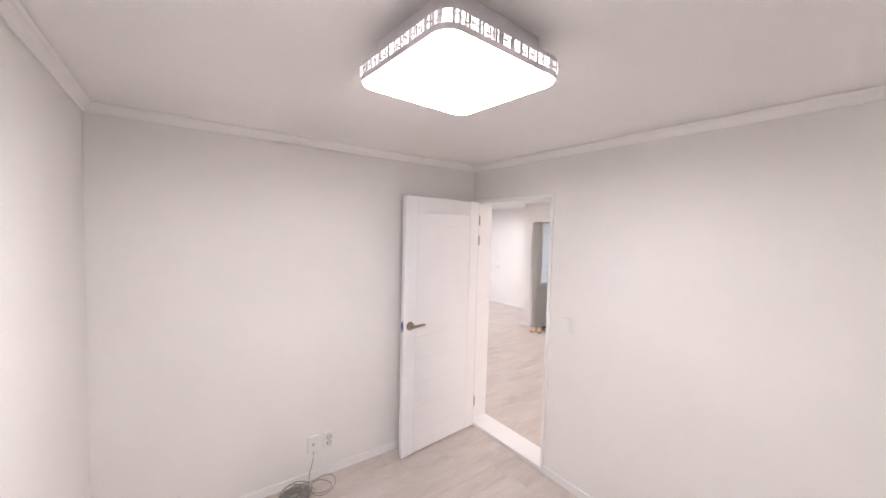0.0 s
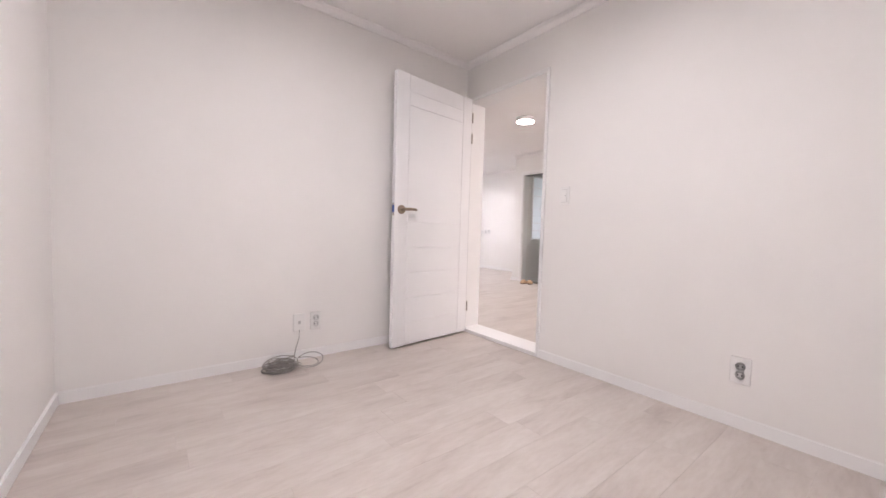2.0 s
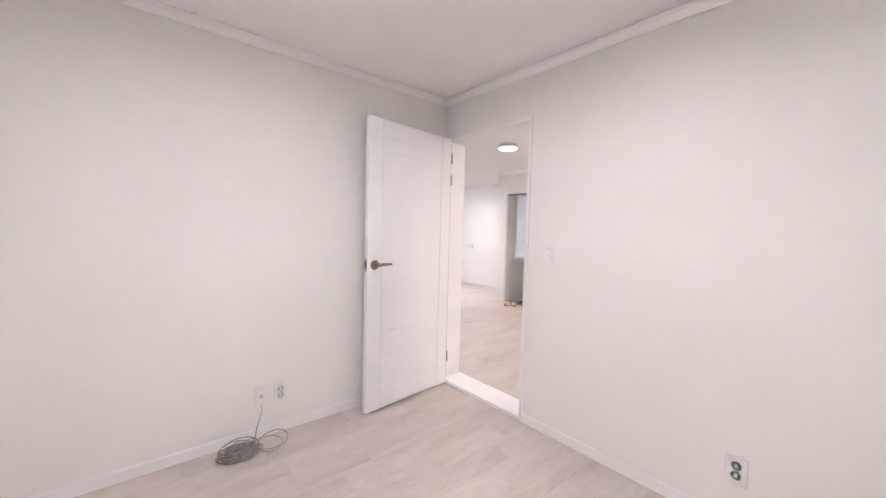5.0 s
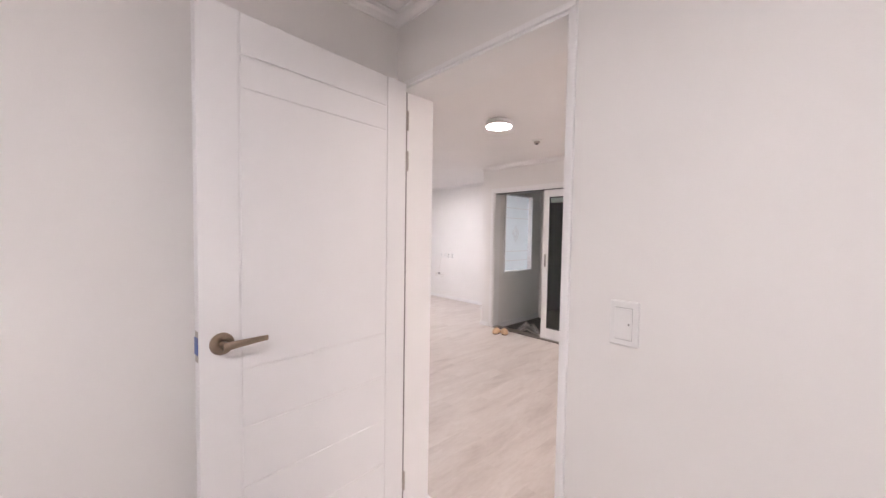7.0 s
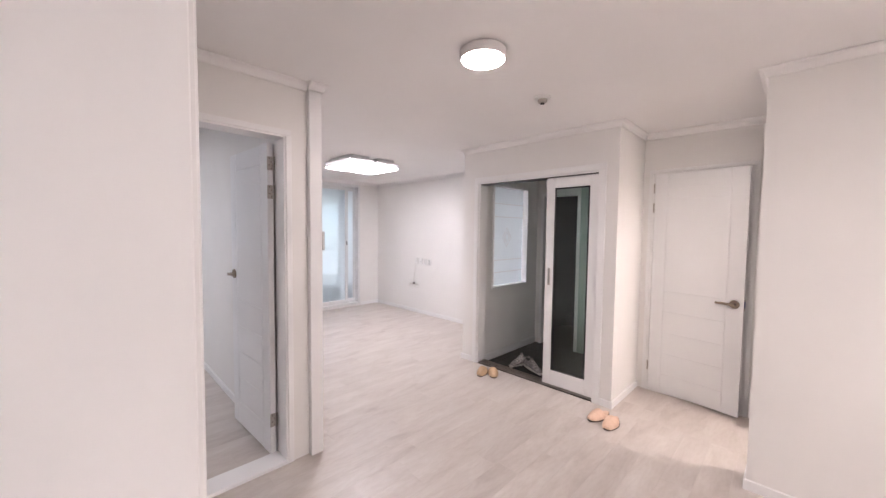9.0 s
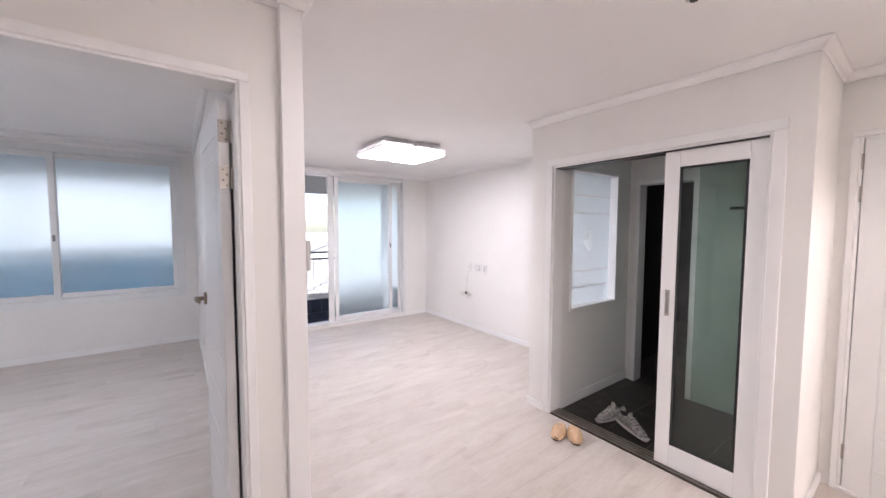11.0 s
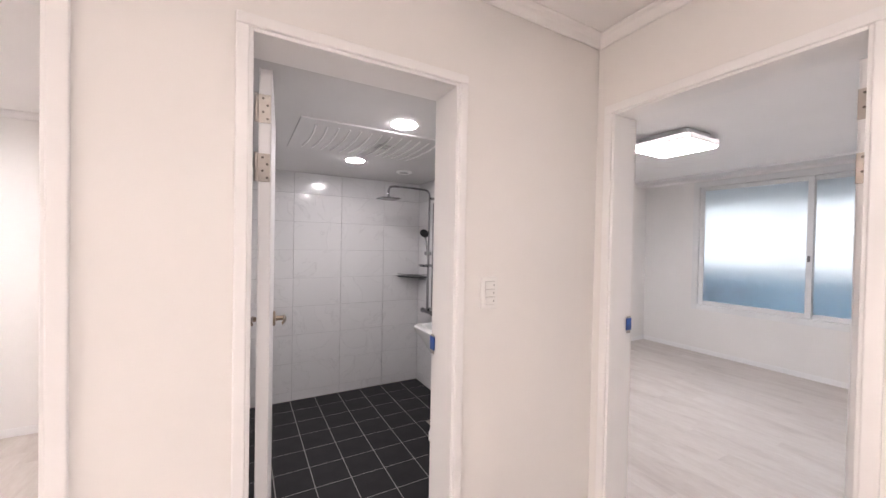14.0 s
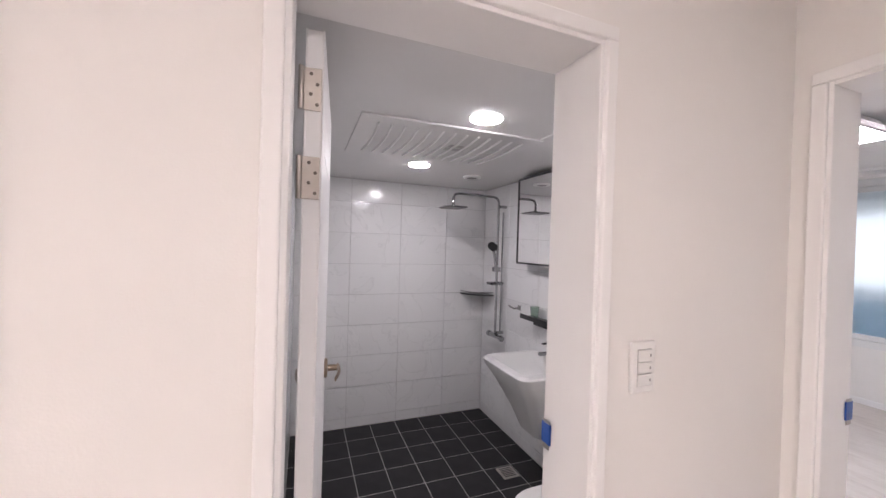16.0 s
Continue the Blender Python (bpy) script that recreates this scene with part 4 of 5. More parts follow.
# ---- coiled cables ----
def coil(name, label, m, rx, ry, rz, turns, r, material, seed, lead, loops=()):
    """A hank of thin cable: uneven loops drawn together at one end, with a lead and stray loops."""
    rnd = random.Random(seed)
    g = thing(name, m, label, "cable")
    for k in range(turns):
        pts = []
        ph, s, ox, oy, lift = rnd.uniform(-0.3, 0.3), rnd.uniform(0.6, 1.1), rnd.uniform(-0.012, 0.012), rnd.uniform(-0.02, 0.02), rnd.uniform(0.25, 1.0)
        lean, ph2 = rnd.uniform(0.2, 1.0), rnd.uniform(0, 6.28)
        for i in range(25):
            a = 2 * math.pi * i / 24
            pinch = 1.0 - 0.55 * max(0.0, math.cos(a)) ** 2
            z = max(r, rz * 1.7 * lift * (0.55 + 0.45 * lean * math.sin(a + ph2))) if rz else rnd.uniform(-0.010, 0.010)
            pts.append((ox + rx * s * math.cos(a + ph), oy + ry * s * pinch * math.sin(a + ph) + 0.004 * math.sin(3 * a + k), z))
        part("cable_loop", tube(pts, r, 6), material, g, smooth=True)
    for lp in loops:
        part("cable_loop", tube(lp, r, 6), material, g, smooth=True)
    part("lead", tube(lead, r, 6), material, g, smooth=True)
    return g


coil("cable_hank", "hank of thin grey cable on the floor", pose(AX0 + 0.145, -1.63, 0.0, 0, 0, 90), 0.10, 0.062, 0.052, 26, 0.0027, M_CABLE, 5,
     [(0.146, 0.133, 0.20), (0.140, 0.118, 0.15), (0.11, 0.09, 0.09), (0.085, 0.03, 0.05), (0.06, 0.0, 0.04)],
     [arc((0.17, -0.02, 0.045), 0.085, 160, 500, (1, 0.2, 0), (0, 0.6, 0.35), 16), arc((0.15, 0.0, 0.03), 0.07, 150, 480, (1, -0.3, 0), (0, 0.7, 0.2), 16)])
coil("cable_bundle", "small white cable bundle with dark tie hanging", pose(-4.25, YL - 0.03, 0.50, 0, 0, 0), 0.10, 0.018, 0.0, 5, 0.003, M_WHITEC, 8,
     [(0.01, 0.018, 0.36), (0.02, 0.012, 0.25), (-0.01, 0.0, 0.10), (0.0, 0.0, 0.03)],
     [arc((0.075, 0, -0.01), 0.06, 150, 480, (1, 0, -0.3), (0.3, 0, 0.7), 14), arc((-0.075, 0, -0.01), 0.055, 20, 380, (1, 0, 0.3), (0, 0, 0.6), 14)])
tie = thing("cable_tie", pose(-4.25, YL - 0.03, 0.515), "black cable tie on the bundle", "cable tie")
part("band", lathe([(0.014, -0.014), (0.02, -0.008), (0.02, 0.01), (0.012, 0.016)], 14), M_BLACK, tie, smooth=True)


# ---- slippers and shoes ----
def slipper(name, m, label, material, group):
    g = thing(name, m, label, "slipper", group)
    out = []
    for i in range(20):
        a = 2 * math.pi * i / 20
        y = 0.125 * math.sin(a)
        wdt = 0.045 + 0.008 * (y / 0.125) - 0.006 * math.cos(3 * a)
        out.append((wdt * math.cos(a), y))
    part("sole", loft([[(x, y, 0.0) for x, y in out], [(x * 1.03, y * 1.01, 0.005) for x, y in out], [(x, y, 0.011) for x, y in out]]), M_SOLE, g, "dark slipper sole", True)
    part("insole", loft([[(x * 0.97, y * 0.98, 0.0112) for x, y in out], [(x * 0.9, y * 0.95, 0.017) for x, y in out]]), material, g, smooth=True)
    rings = []
    for i in range(9):
        u = i / 8
        y = 0.0 + 0.122 * u
        hw, hh = 0.052 * (1 - 0.55 * u ** 3), 0.058 * (1 - 0.62 * u ** 1.6)
        ring = [(hw * math.cos(math.pi * k / 10), y, 0.012 + hh * math.sin(math.pi * k / 10)) for k in range(11)]
        ring += [((hw - 0.005) * math.cos(math.pi * k / 10), y, 0.012 + max(hh - 0.005, 0.004) * math.sin(math.pi * k / 10)) for k in range(10, -1, -1)]
        rings.append(ring)
    part("upper", loft(rings), material, g, smooth=True)
    return g


for dx, a in ((-0.052, 204), (0.052, 222)):
    slipper("slipper", pose(-1.62 + dx * 0.85, 2.935 + dx * 0.5, 0, 0, 0, a), "tan cloth slipper beside the entrance step", M_TAN, "tan slippers")
for dx, a in ((-0.055, 168), (0.055, 182)):
    slipper("slipper", pose(-0.41 + dx, 2.85 - dx * 0.35, 0, 0, 0, a), "peach cloth slipper beside the wall corner", M_PEACH, "peach slippers")


def sneaker(m, label):
    g = thing("sneaker", m, label, "shoe", "sneakers")

    def ring(y, hw, z0, z1, tip):
        return [(hw * math.cos(2 * math.pi * k / 14), y, z0 + (z1 - z0) * (0.5 + 0.5 * math.sin(2 * math.pi * k / 14)) ** tip) for k in range(14)]
    part("sole", loft([ring(-0.145 + 0.29 * i / 10, 0.030 + 0.016 * math.sin(math.pi * min(1, max(0, i / 10)) ** 0.9), 0.0, 0.026 + 0.006 * (i in (0, 10)), 0.5) for i in range(11)]), M_RUBBER, g, "pale rubber sole", True)
    hs = [0.088, 0.098, 0.10, 0.105, 0.112, 0.105, 0.088, 0.072, 0.062, 0.050, 0.034]
    ws = [0.026, 0.034, 0.036, 0.036, 0.037, 0.039, 0.041, 0.043, 0.042, 0.036, 0.020]
    part("upper", loft([ring(-0.14 + 0.28 * i / 10, ws[i], 0.015, hs[i], 0.8) for i in range(11)]), M_SNEAK, g, "grey mesh upper", True)
    part("opening", lathe([(0.024, -0.004), (0.026, 0.004), (0.018, 0.005)], 16, Matrix.Translation((0, -0.08, 0.100)) @ Matrix.Diagonal((1, 1.7, 1, 1))), M_BLACK, g, smooth=True)
    part("tongue", boxm(-0.018, 0.018, -0.028, -0.018, 0.095, 0.14, 0.004), M_SNEAK, g)
    for k in range(4):
        y = 0.0 + 0.02 * k
        z = 0.110 - 0.011 * k
        part("lace", tube([(-0.026, y, z - 0.008), (0, y + 0.003, z + 0.004), (0.026, y, z - 0.008)], 0.0025, 6), M_RUBBER, g)
    return g


sneaker(pose(-1.60, 3.50, -0.062, 0, 0, 168), "grey mesh sneaker on the dark entrance tiles")
sneaker(pose(-1.41, 3.46, -0.062, 0, 0, 246), "grey mesh sneaker on the dark entrance tiles")

# ---- bathroom ----
bs = thing("wash_basin", pose(BX0 + 0.002, -1.29, 0), "white ceramic wall-hung basin with tapered shroud", "basin")
outer = [(0.10, 0.10, 0.04, 0.315), (0.118, 0.118, 0.05, 0.33), (0.145, 0.155, 0.06, 0.46), (0.19, 0.222, 0.07, 0.63), (0.228, 0.262, 0.07, 0.745), (0.232, 0.268, 0.07, 0.775), (0.226, 0.262, 0.07, 0.785),
         (0.205, 0.238, 0.06, 0.783), (0.195, 0.225, 0.06, 0.760), (0.165, 0.195, 0.06, 0.690), (0.11, 0.14, 0.05, 0.650)]
part("bowl", loft([rrect(hx, hy, r, z, hx + 0.002) for hx, hy, r, z in outer]), M_CERAM, bs, smooth=True)
part("waste", lathe([(0.022, 0), (0.022, 0.004), (0.012, 0.005)], 20, Matrix.Translation((0.15, 0, 0.651))), M_CHROME, bs, "chrome waste ring", True)
part("overflow", lathe([(0.011, 0), (0.011, 0.004), (0.006, 0.0045)], 16, Matrix.Translation((0.035, -0.02, 0.725)) @ Matrix.Rotation(radians(75), 4, "Y")), M_BLACK, bs, smooth=True)
tap = thing("basin_tap", pose(BX0 + 0.065, -1.26, 0.784), "chrome single-lever basin tap", "tap")
part("body", lathe([(0.026, 0), (0.024, 0.01), (0.021, 0.09), (0.023, 0.11), (0.018, 0.125)], 24), M_CHROME, tap, smooth=True)
part("spout", boxm(0.0, 0.125, -0.013, 0.013, 0.055, 0.078, 0.006), M_CHROME, tap)
part("lever", boxm(-0.01, 0.10, -0.010, 0.010, 0.128, 0.138, 0.004), M_BLACK, tap, "dark tap lever")
trap = thing("basin_trap", pose(BX0 + 0.05, -1.56, 0.46), "chrome bent waste pipe beside basin", "pipe")
part("pipe", tube([(-0.05, -0.03, 0.06), (0.0, -0.03, 0.05)] + arc((0.03, -0.03, 0.0), 0.05, 90, 270, (0, 0, 1), (-1, 0, 0))[::-1] + [(0.06, 0.05, -0.05)], 0.010, 10), M_CHROME, trap, smooth=True)

mir = thing("mirror_cabinet", pose(BX0, -1.25, 0), "black-framed mirror cabinet on the tiled bathroom wall", "mirror")
part("body", boxm(0.0, 0.096, -0.45, 0.45, 1.425, 2.075, 0.002, 1), M_BLACK, mir)
part("glass", boxm(0.0965, 0.100, -0.437, 0.437, 1.438, 2.062), M_MIRROR, mir, "silvered mirror glass")
for y0, y1, z0, z1 in ((-0.45, -0.438, 1.425, 2.075), (0.438, 0.45, 1.425, 2.075), (-0.438, 0.438, 1.425, 1.437), (-0.438, 0.438, 2.063, 2.075)):
    part("frame_bar", boxm(0.0965, 0.106, y0, y1, z0, z1, 0.002), M_BLACK, mir)

sh = thing("shower_set", pose(BX0 + 0.075, -2.045, 0), "chrome rain shower column with hand shower", "shower")
part("column", tube([(0, 0, 0.78), (0, 0, 1.2), (0, 0, 1.6), (0, 0, 1.93)] + [Vector((0, 0, 1.93)) + Vector((0.05 - 0.05 * math.cos(radians(a)), 0, 0.05 * math.sin(radians(a)))) for a in (30, 60, 90)] + [(0.20, 0, 1.985), (0.38, 0, 1.985)] + [(0.415, 0, 1.975), (0.43, 0, 1.945), (0.43, 0, 1.88)], 0.0105, 12), M_CHROME, sh, smooth=True)
rh = part("rain_head", loft([rrect(0.095, 0.095, 0.02, 1.862, 0.43), rrect(0.095, 0.095, 0.02, 1.870, 0.43), rrect(0.03, 0.03, 0.02, 1.884, 0.43)]), M_CHROME, sh, "flat square chrome rain head", True)
part("nozzle_plate", boxm(0.345, 0.515, -0.085, 0.085, 1.859, 1.8625), M_GREYP, rh)
for z in (1.90, 0.80):
    part("wall_bracket", tube([(-0.075, 0, z), (-0.01, 0, z)], 0.013, 12), M_CHROME, sh, smooth=True)
part("slide_rail", tube([(-0.03, 0.03, 0.82), (-0.03, 0.03, 1.3), (-0.03, 0.03, 1.85)], 0.006, 8), M_CHROME, sh, smooth=True)
hh = part("hand_shower", tube([(0.02, 0.02, 1.36), (0.035, 0.02, 1.44), (0.045, 0.015, 1.52)], 0.011, 10), M_CHROME, sh, "chrome hand shower", True)
part("spray_face", lathe([(0.043, 0), (0.046, 0.008), (0.036, 0.020), (0.012, 0.028)], 26, Matrix.Translation((0.06, 0.025, 1.555)) @ Matrix.Rotation(radians(-60), 4, "X") @ Matrix.Rotation(radians(180), 4, "X")), M_BLACK, hh, "black spray face", True)
part("holder", boxm(-0.02, 0.04, -0.02, 0.03, 1.335, 1.375, 0.006), M_CHROME, sh)
part("soap_tray", loft([rrect(0.06, 0.045, 0.02, 1.225, 0.03, 0.03), rrect(0.068, 0.052, 0.02, 1.245, 0.03, 0.03), rrect(0.064, 0.048, 0.02, 1.245, 0.03, 0.03), rrect(0.058, 0.042, 0.02, 1.230, 0.03, 0.03)]), M_CHROME, sh, smooth=True)
part("hose", tube([(0.02, 0.02, 1.36), (0.03, 0.05, 1.2), (0.045, 0.07, 1.0), (0.04, 0.06, 0.82), (0.0, 0.03, 0.77)], 0.007, 8), M_CHROME, sh, smooth=True)
mx = part("mixer", tube([(0, -0.085, 0.775), (0, -0.04, 0.775), (0, 0.04, 0.775), (0, 0.085, 0.775)], 0.021, 14), M_CHROME, sh, "chrome bar mixer", True)
for s in (-1, 1):
    part("knob", lathe([(0.024, 0), (0.026, 0.01), (0.024, 0.035), (0.015, 0.040)], 18, Matrix.Translation((0, s * 0.085, 0.775)) @ Matrix.Rotation(radians(-90 * s), 4, "X")), M_CHROME, mx, smooth=True)
csh = thing("corner_shelf", pose(BX0, BY0, 1.095), "dark corner shelf with chrome rail", "shelf")
bm = loft([[(0, 0, z), (0.24, 0, z)] + [(0.24 * math.cos(radians(a)), 0.22 * math.sin(radians(a)), z) for a in range(10, 90, 10)] + [(0, 0.22, z)] for z in (0, 0.010)])
part("board", bm, M_BLACK, csh)
part("rail", tube([(0.24, 0.006, 0.03)] + [(0.236 * math.cos(radians(a)), 0.216 * math.sin(radians(a)), 0.03) for a in range(10, 90, 10)] + [(0.006, 0.22, 0.03)], 0.004, 8), M_CHROME, csh, smooth=True)
gsh = thing("wall_shelf", pose(BX0, -1.42, 1.02), "black wall shelf over the basin", "shelf")
part("board", boxm(0, 0.115, -0.19, 0.20, 0, 0.014, 0.003), M_BLACK, gsh)
part("lip", boxm(0.105, 0.115, -0.19, 0.20, 0.014, 0.034, 0.002), M_BLACK, gsh)
part("bracket", boxm(0, 0.02, -0.15, 0.16, -0.05, 0.0, 0.003), M_BLACK, gsh)
tum = thing("tumbler", pose(BX0 + 0.06, -1.50, 1.034), "small clear grey tumbler on the shelf", "cup")
part("glass", lathe([(0.026, 0), (0.033, 0.085), (0.030, 0.085), (0.024, 0.004)], 22), M_DGLASS, tum, smooth=True)
hkb = thing("robe_hook", pose(BX0, -1.79, 1.06), "dark metal robe hook on the tiles", "hook")
part("rose", boxm(0, 0.008, -0.02, 0.02, -0.02, 0.02, 0.003), M_GREYP, hkb)
part("arm", tube([(0.005, 0, 0), (0.05, 0, -0.005), (0.075, -0.02, 0.008), (0.085, -0.03, 0.02)], 0.007, 8), M_GREYP, hkb, smooth=True)
dsp = thing("soap_bottle", pose(BX0 + 0.075, -1.26, 0.785), "white soap bottle with dark pump", "bottle")
part("body", lathe([(0.030, 0), (0.033, 0.01), (0.033, 0.09), (0.012, 0.115), (0.011, 0.125)], 22), M_CERAM, dsp, smooth=True)
part("pump", tube([(0, 0, 0.12), (0, 0, 0.15), (0.03, 0, 0.152)], 0.006, 8), M_BLACK, dsp, smooth=True)

tl = thing("toilet", pose(BX0 + 0.09, -0.55, BF), "white ceramic close-coupled toilet by the basin", "toilet")
part("bowl", loft([rrect(0.16, 0.12, 0.10, 0.0, 0.40), rrect(0.17, 0.12, 0.10, 0.15, 0.40), rrect(0.21, 0.17, 0.15, 0.33, 0.45), rrect(0.225, 0.185, 0.17, 0.385, 0.46)]), M_CERAM, tl, smooth=True)
part("seat", loft([rrect(0.225, 0.185, 0.17, 0.387, 0.46), rrect(0.23, 0.19, 0.17, 0.395, 0.46), rrect(0.23, 0.19, 0.17, 0.41, 0.46)]), M_PLAS, tl, smooth=True)
part("lid", loft([rrect(0.228, 0.188, 0.17, 0.412, 0.46), rrect(0.225, 0.185, 0.17, 0.43, 0.46), rrect(0.20, 0.16, 0.15, 0.436, 0.46)]), M_PLAS, tl, smooth=True)
part("cistern", boxm(0.012, 0.19, -0.19, 0.19, 0.36, 0.74, 0.025, 3), M_CERAM, tl, smooth=True)
part("flush_button", lathe([(0.02, 0), (0.02, 0.006), (0.012, 0.007)], 20, Matrix.Translation((0.10, 0, 0.74))), M_CHROME, tl, smooth=True)

dr = thing("floor_drain", pose(-1.685, -1.465, BF), "square steel floor drain grate", "drain")
part("frame", boxm(-0.062, 0.062, -0.062, 0.062, -0.003, 0.004, 0.0015, 1), M_STEEL, dr)
for i in range(6):
    part("slot", boxm(-0.045, 0.045, -0.047 + 0.017 * i, -0.039 + 0.017 * i, 0.0035, 0.0048), M_BLACK, dr)

vp = thing("ceiling_heater", pose(-0.97, -1.145, BH), "white ribbed ventilation panel in bathroom ceiling", "ventilation panel")
part("panel", boxm(-0.455, 0.455, -0.335, 0.335, -0.010, 0.0, 0.003), M_PVC, vp)
for i in range(13):
    x = 0.37 - 0.062 * i
    part("rib", tube([(x, -0.26, -0.011), (x - 0.012, -0.1, -0.016), (x - 0.012, 0.1, -0.016), (x + 0.0, 0.26, -0.011)], 0.0055, 6), M_PLAS, vp, smooth=True)
part("fan_slot", boxm(-0.16, -0.05, 0.03, 0.07, -0.0125, -0.009, 0.002), M_GREYP, vp)
part("fan_slot", boxm(-0.16, -0.05, -0.03, 0.01, -0.0125, -0.009, 0.002), M_GREYP, vp)
ev = thing("exhaust_vent", pose(-1.525, -1.86, BH), "small round ceiling exhaust vent", "vent")
part("ring", lathe([(0.07, 0), (0.07, -0.01), (0.055, -0.016), (0.05, -0.008)], 30), M_PLAS, ev, smooth=True)
part("disc", lathe([(0.04, -0.004), (0.04, -0.014), (0.02, -0.018)], 26), M_GREYP, ev, smooth=True)
ah = thing("ceiling_hatch", pose(-1.62, -0.62, BH), "square access hatch in bathroom ceiling", "hatch")
part("lid", boxm(-0.22, 0.22, -0.25, 0.25, -0.006, 0.0, 0.002), M_PVC, ah)

# ---- outside ----
solid("ground", boxm(-900, 900, -900, 900, -12.4, -12.2), M_ASPH, "grey asphalt street far below", "ground")


def facade(name, x, y0, y1, base, floors, label, fh=2.9):
    b = thing(name, pose(x, 0, base), label, "building")
    part("wall", boxm(-9, 0, y0, y1, 0, floors * fh), M_GATEF, b)
    part("roof", boxm(-9.3, 0.3, y0 - 0.3, y1 + 0.3, floors * fh, floors * fh + 0.5), M_FACW, b)
    for f in range(floors):
        z = f * fh
        n = max(1, int((y1 - y0) / 3.6))
        for k in range(n):
            c = y0 + (k + 0.5) * (y1 - y0) / n
            bal = part("balcony", boxm(-0.02, 1.1, c - 1.65, c + 1.65, z - 0.05, z + 1.1, 0.04), M_FACW, b)
            for dy in (-0.85, 0.45):
                w = part("window", boxm(-0.03, 0.05, c + dy - 0.5, c + dy + 0.6, z + 1.25, z + 2.35, 0.02), M_FACW, b)
                part("pane", boxm(0.045, 0.06, c + dy - 0.44, c + dy + 0.02, z + 1.31, z + 2.29), M_FARGL, w)
                part("pane", boxm(0.045, 0.06, c + dy + 0.08, c + dy + 0.54, z + 1.31, z + 2.29), M_FARGL, w)
    return b


facade("apartment_building", -22.0, -14.0, 5.4, -12.2, 8, "pale apartment block with white balconies across street")
gb = thing("gabled_house", pose(-26, 8.4, -12.2), "white building with stepped sloping roofline across street", "building")
part("wall", boxm(-8, 0, -3.4, 12, 0, 13.2), M_FACW, gb)
for k in range(3):
    bm = boxm(0.0, 0.5, -3.4, 4.5, 0, 0.22, 0.02)
    bm.transform(pose(0, 0, 9.6 + 2.6 * k, 24))
    part("cornice_band", bm, M_GATEF, gb)
for k in range(3):
    w = part("window", boxm(-0.02, 0.06, -1.8, -0.6, 7.2 + 2.9 * k, 8.3 + 2.9 * k, 0.02), M_GATEF, gb)
    part("pane", boxm(0.055, 0.07, -1.7, -0.7, 7.3 + 2.9 * k, 8.2 + 2.9 * k), M_FARGL, w)


# ---- floor planks, tiles (last) ----
def shared_box(name, w, d, h, material, r=0.0015):
    bm = boxm(-w / 2, w / 2, -d / 2, d / 2, -h, 0)
    if r:
        top = [e for e in bm.edges if all(v.co.z > -1e-6 for v in e.verts)]
        bmesh.ops.bevel(bm, geom=top, offset=r, segments=1, affect="EDGES")
    return mesh_of(name, bm, material)


def piece(name, me, parent, m):
    ob = bpy.data.objects.new(name, me)
    scene.collection.objects.link(ob)
    ob.parent = parent
    ob.matrix_world = m
    return ob


PW, PL = 0.152, 0.915


def plank_spans(a0, a1, off):
    s = [a0]
    y = a0 - off
    while y + PL < a1 - 0.02:
        y += PL
        if y > a0 + 0.02:
            s.append(y)
    return s + [a1]


def plank_floor(name, x0, x1, y0, y1, label, seed, as_parts):
    rnd = random.Random(seed)
    g = new(name)
    tagged(g, label, "floor", kind="structure")
    cache = {}
    bm = None if as_parts else bm_new()
    n = int(math.ceil((x1 - x0) / PW))
    for i in range(n):
        a, b = x0 + i * PW, min(x1, x0 + (i + 1) * PW)
        spans = plank_spans(y0, y1, rnd.uniform(0.1, 0.85))
        for c, d in zip(spans, spans[1:]):
            gap = 0.0004
            if as_parts:
                key = (round(b - a, 3), round(d - c, 3))
                if key not in cache:
                    cache[key] = shared_box("plank", b - a - gap, d - c - gap, 0.0055, M_PLANK, 0.0003)
                piece("plank", cache[key], g, Matrix.Translation(((a + b) / 2, (c + d) / 2, 0)))
            else:
                add_box(bm, a + gap / 2, b - gap / 2, c + gap / 2, d - gap / 2, -0.0055, 0)
    if bm is not None:
        p = part("planks", bm, M_PLANK, g)
        p["kind"] = "stuff"
    return g


plank_floor("floor_bedroom", AX0, AX1, AY0, AY1, "pale limed-oak vinyl plank floor", 1, True)
solid("floor_second_bedroom_bed", boxm(XR, BX0 - 0.14, RB0, RB1, -0.088, -0.006), M_JOINT, "joint bed under vinyl planks", "floor")
solid("floor_second_bedroom_door_bed", boxm(BX0 - 0.14, WB - 0.13, BN, RB1, -0.088, -0.006), M_JOINT, "joint bed under vinyl planks", "floor")
plank_floor("floor_second_bedroom", XR, BX0 - 0.14, RB0, RB1, "pale limed-oak vinyl plank floor", 2, True)
plank_floor("floor_second_bedroom_door", BX0 - 0.14, WB - 0.14, BN, RB1, "pale limed-oak vinyl plank floor", 7, True)
solid("floor_living_bed", boxm(XL, WB, LY, VY + 0.002, -0.088, -0.006), M_JOINT, "joint bed under vinyl planks", "floor")
solid("floor_hall_bed", boxm(WB, AX1, WA, VY + 0.002, -0.088, -0.006), M_JOINT, "joint bed under vinyl planks", "floor")
plank_floor("floor_hall", WB, AX1, WA + 0.012, VY, "pale limed-oak vinyl plank floor", 3, True)
plank_floor("floor_living", XL, WB, LY, VY, "pale limed-oak vinyl plank floor", 4, True)
solid("floor_living_north_bed", boxm(XL, VX0 - 0.14, VY + 0.002, YL, -0.088, -0.006), M_JOINT, "joint bed under vinyl planks", "floor")
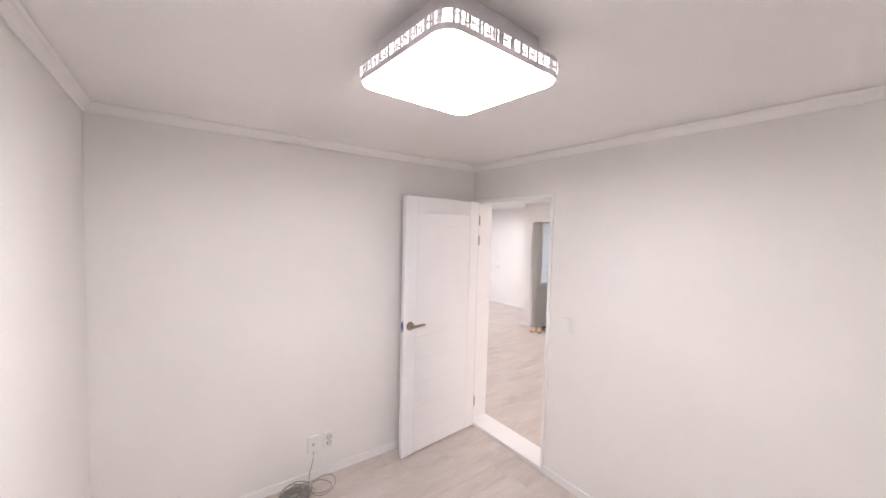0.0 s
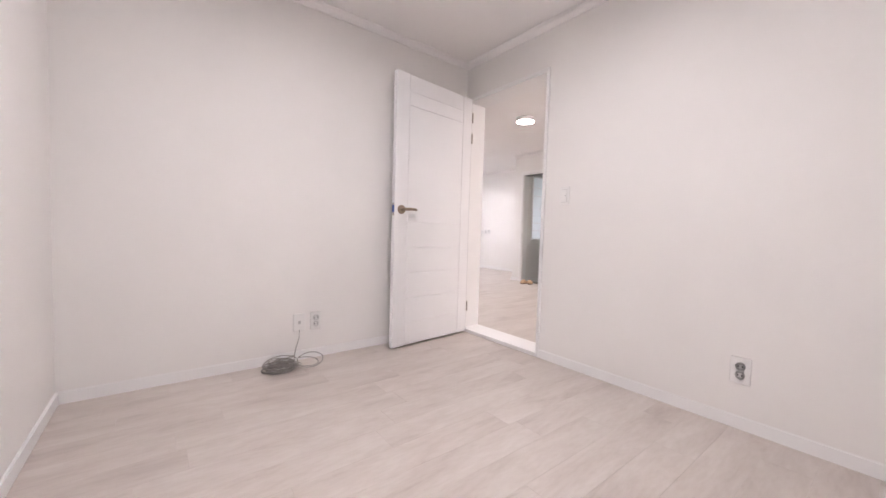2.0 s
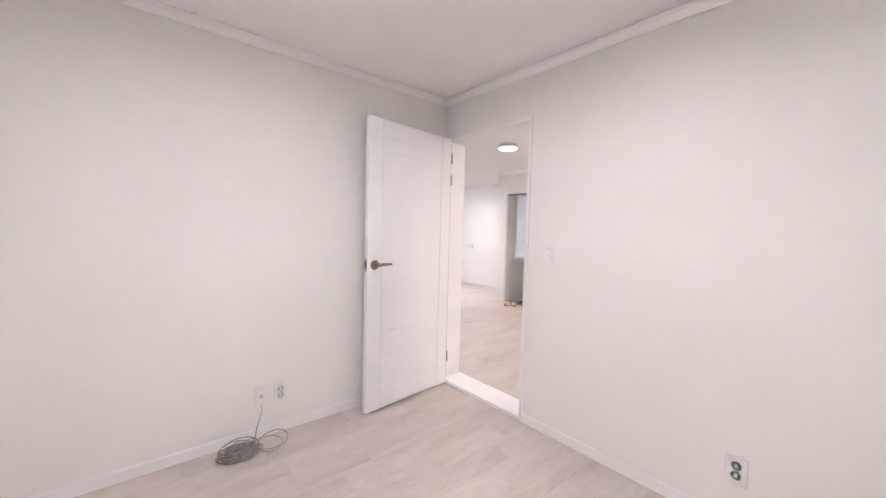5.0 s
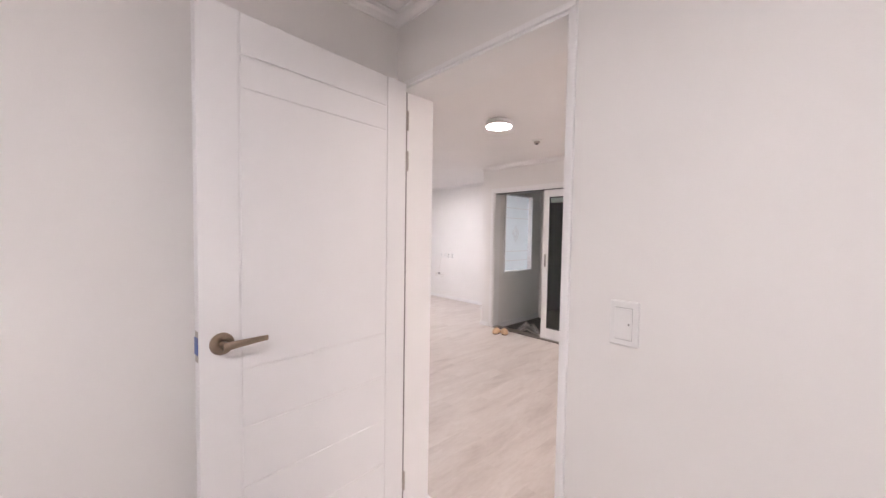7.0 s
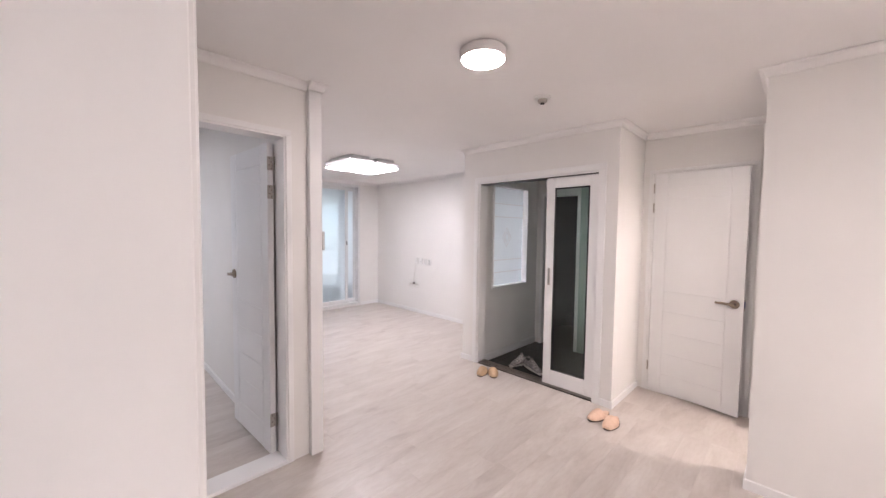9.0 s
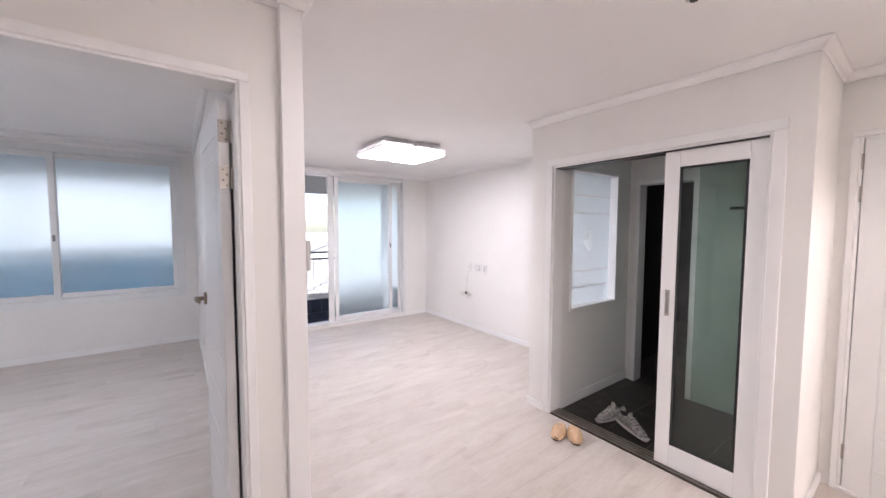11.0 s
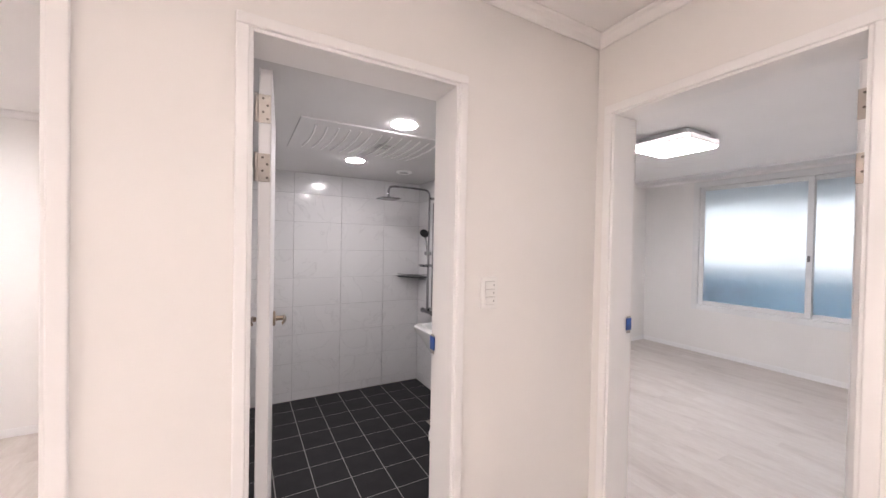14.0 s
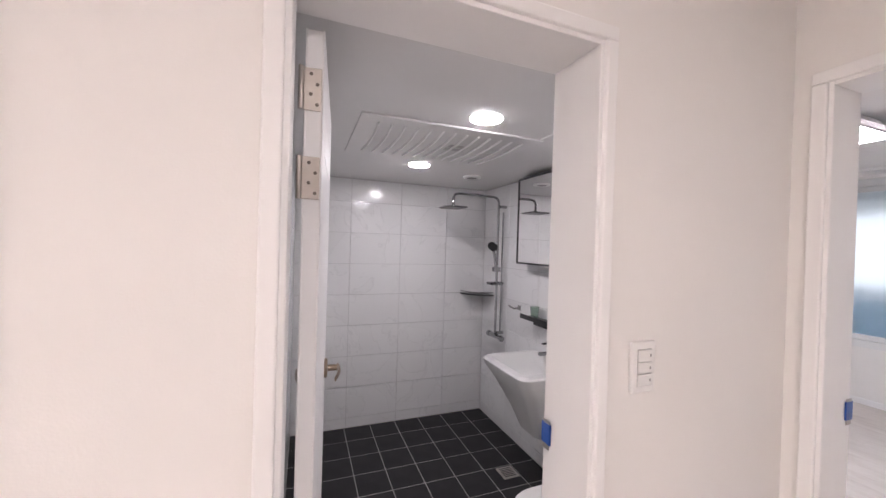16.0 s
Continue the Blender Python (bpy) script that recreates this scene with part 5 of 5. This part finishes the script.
plank_floor("floor_living_north", XL, VX0 - 0.14, VY, YL, "pale limed-oak vinyl plank floor", 5, True)
solid("floor_lobby_bed", boxm(-0.455, 0.44, VY + 0.002, CY, -0.088, -0.006), M_JOINT, "joint bed under vinyl planks", "floor")
plank_floor("floor_lobby", -0.455, 0.44, VY, CY, "pale limed-oak vinyl plank floor", 6, True)


def tile_grid(name, label, material, xs, ys, z, h, gap=0.004):
    g = new(name)
    tagged(g, label, "floor", kind="structure")
    cache = {}
    for a, b in zip(xs, xs[1:]):
        for c, d in zip(ys, ys[1:]):
            key = (round(b - a, 3), round(d - c, 3))
            if key not in cache:
                cache[key] = shared_box("tile", b - a - gap, d - c - gap, h, material)
            piece("tile", cache[key], g, Matrix.Translation(((a + b) / 2, (c + d) / 2, z)))
    return g


def steps(a, b, joint, pitch):
    k = math.ceil((a - joint) / pitch + 1e-6)
    s = [a]
    while joint + k * pitch < b - 0.012:
        if joint + k * pitch > a + 0.012:
            s.append(joint + k * pitch)
        k += 1
    return s + [b]


tile_grid("floor_bath", "charcoal square tiles with pale grout", M_BTILE, steps(BX0, BX1, -0.662, 0.219), steps(BY0, BN, -1.77, 0.226), BF, 0.0035, 0.0036)
tile_grid("floor_entrance", "dark brown square entrance tiles", M_VTILE, steps(VX0, VX1, -1.55, 0.30), steps(VY + 0.13, VB + 0.12, 3.5, 0.30), -0.0645, 0.0035, 0.003)
tile_grid("floor_balcony", "dark navy square balcony tiles", M_NAVY, steps(OX, XL - 0.16, OX, 0.20), steps(0.6, 4.4, 0.6, 0.20), -0.07, 0.0035, 0.004)
g = new("skirt_balcony")
tagged(g, "dark navy tile skirting under the balcony window", "skirting", kind="structure")
me = shared_box("tile", 0.24, 0.196, 0.006, M_NAVY)
for k in range(19):
    piece("tile", me, g, Matrix.Translation((OX + 0.007, 0.7 + 0.2 * k, 0.055)) @ Matrix.Rotation(radians(90), 4, "Y"))


def wall_tiles(name, axis, plane, out, a0, a1, z0, z1, joint, holes=()):
    """Stack-bonded wall tiles on grout: each one a slab 7 mm proud."""
    g = new(name)
    tagged(g, "white marbled wall tiles in straight rows", "wall tiles", kind="structure")
    TW, TH, gap = 0.438, 0.265, 0.0028
    cache = {}
    zs = steps(z0, z1, 0.31, TH)
    for k, (c, d) in enumerate(zip(zs, zs[1:])):
        xs = steps(a0, a1, joint, TW)
        for a, b in zip(xs, xs[1:]):
            if any(a < h[1] and b > h[0] and c < h[3] and d > h[2] for h in holes):
                continue
            key = (round(b - a, 3), round(d - c, 3))
            if key not in cache:
                cache[key] = shared_box("tile", b - a - gap, d - c - gap, 0.007, M_MARBLE, 0.0008)
            if axis == "y":
                m = Matrix.Translation(((a + b) / 2, plane, (c + d) / 2)) @ Matrix.Rotation(radians(-90 * out), 4, "X")
            else:
                m = Matrix.Translation((plane, (a + b) / 2, (c + d) / 2)) @ Matrix.Rotation(radians(90), 4, "Z") @ Matrix.Rotation(radians(90 * out), 4, "X")
            piece("tile", cache[key], g, m)
    return g


wall_tiles("wall_tiles_south", "y", BY0, 1, BX0, BX1, BF, BH, -0.675)
wall_tiles("wall_tiles_west", "x", BX0, 1, BY0, BN, BF, BH, -1.55)
wall_tiles("wall_tiles_east", "x", BX1, -1, BY0, BN, BF, BH, -1.55)
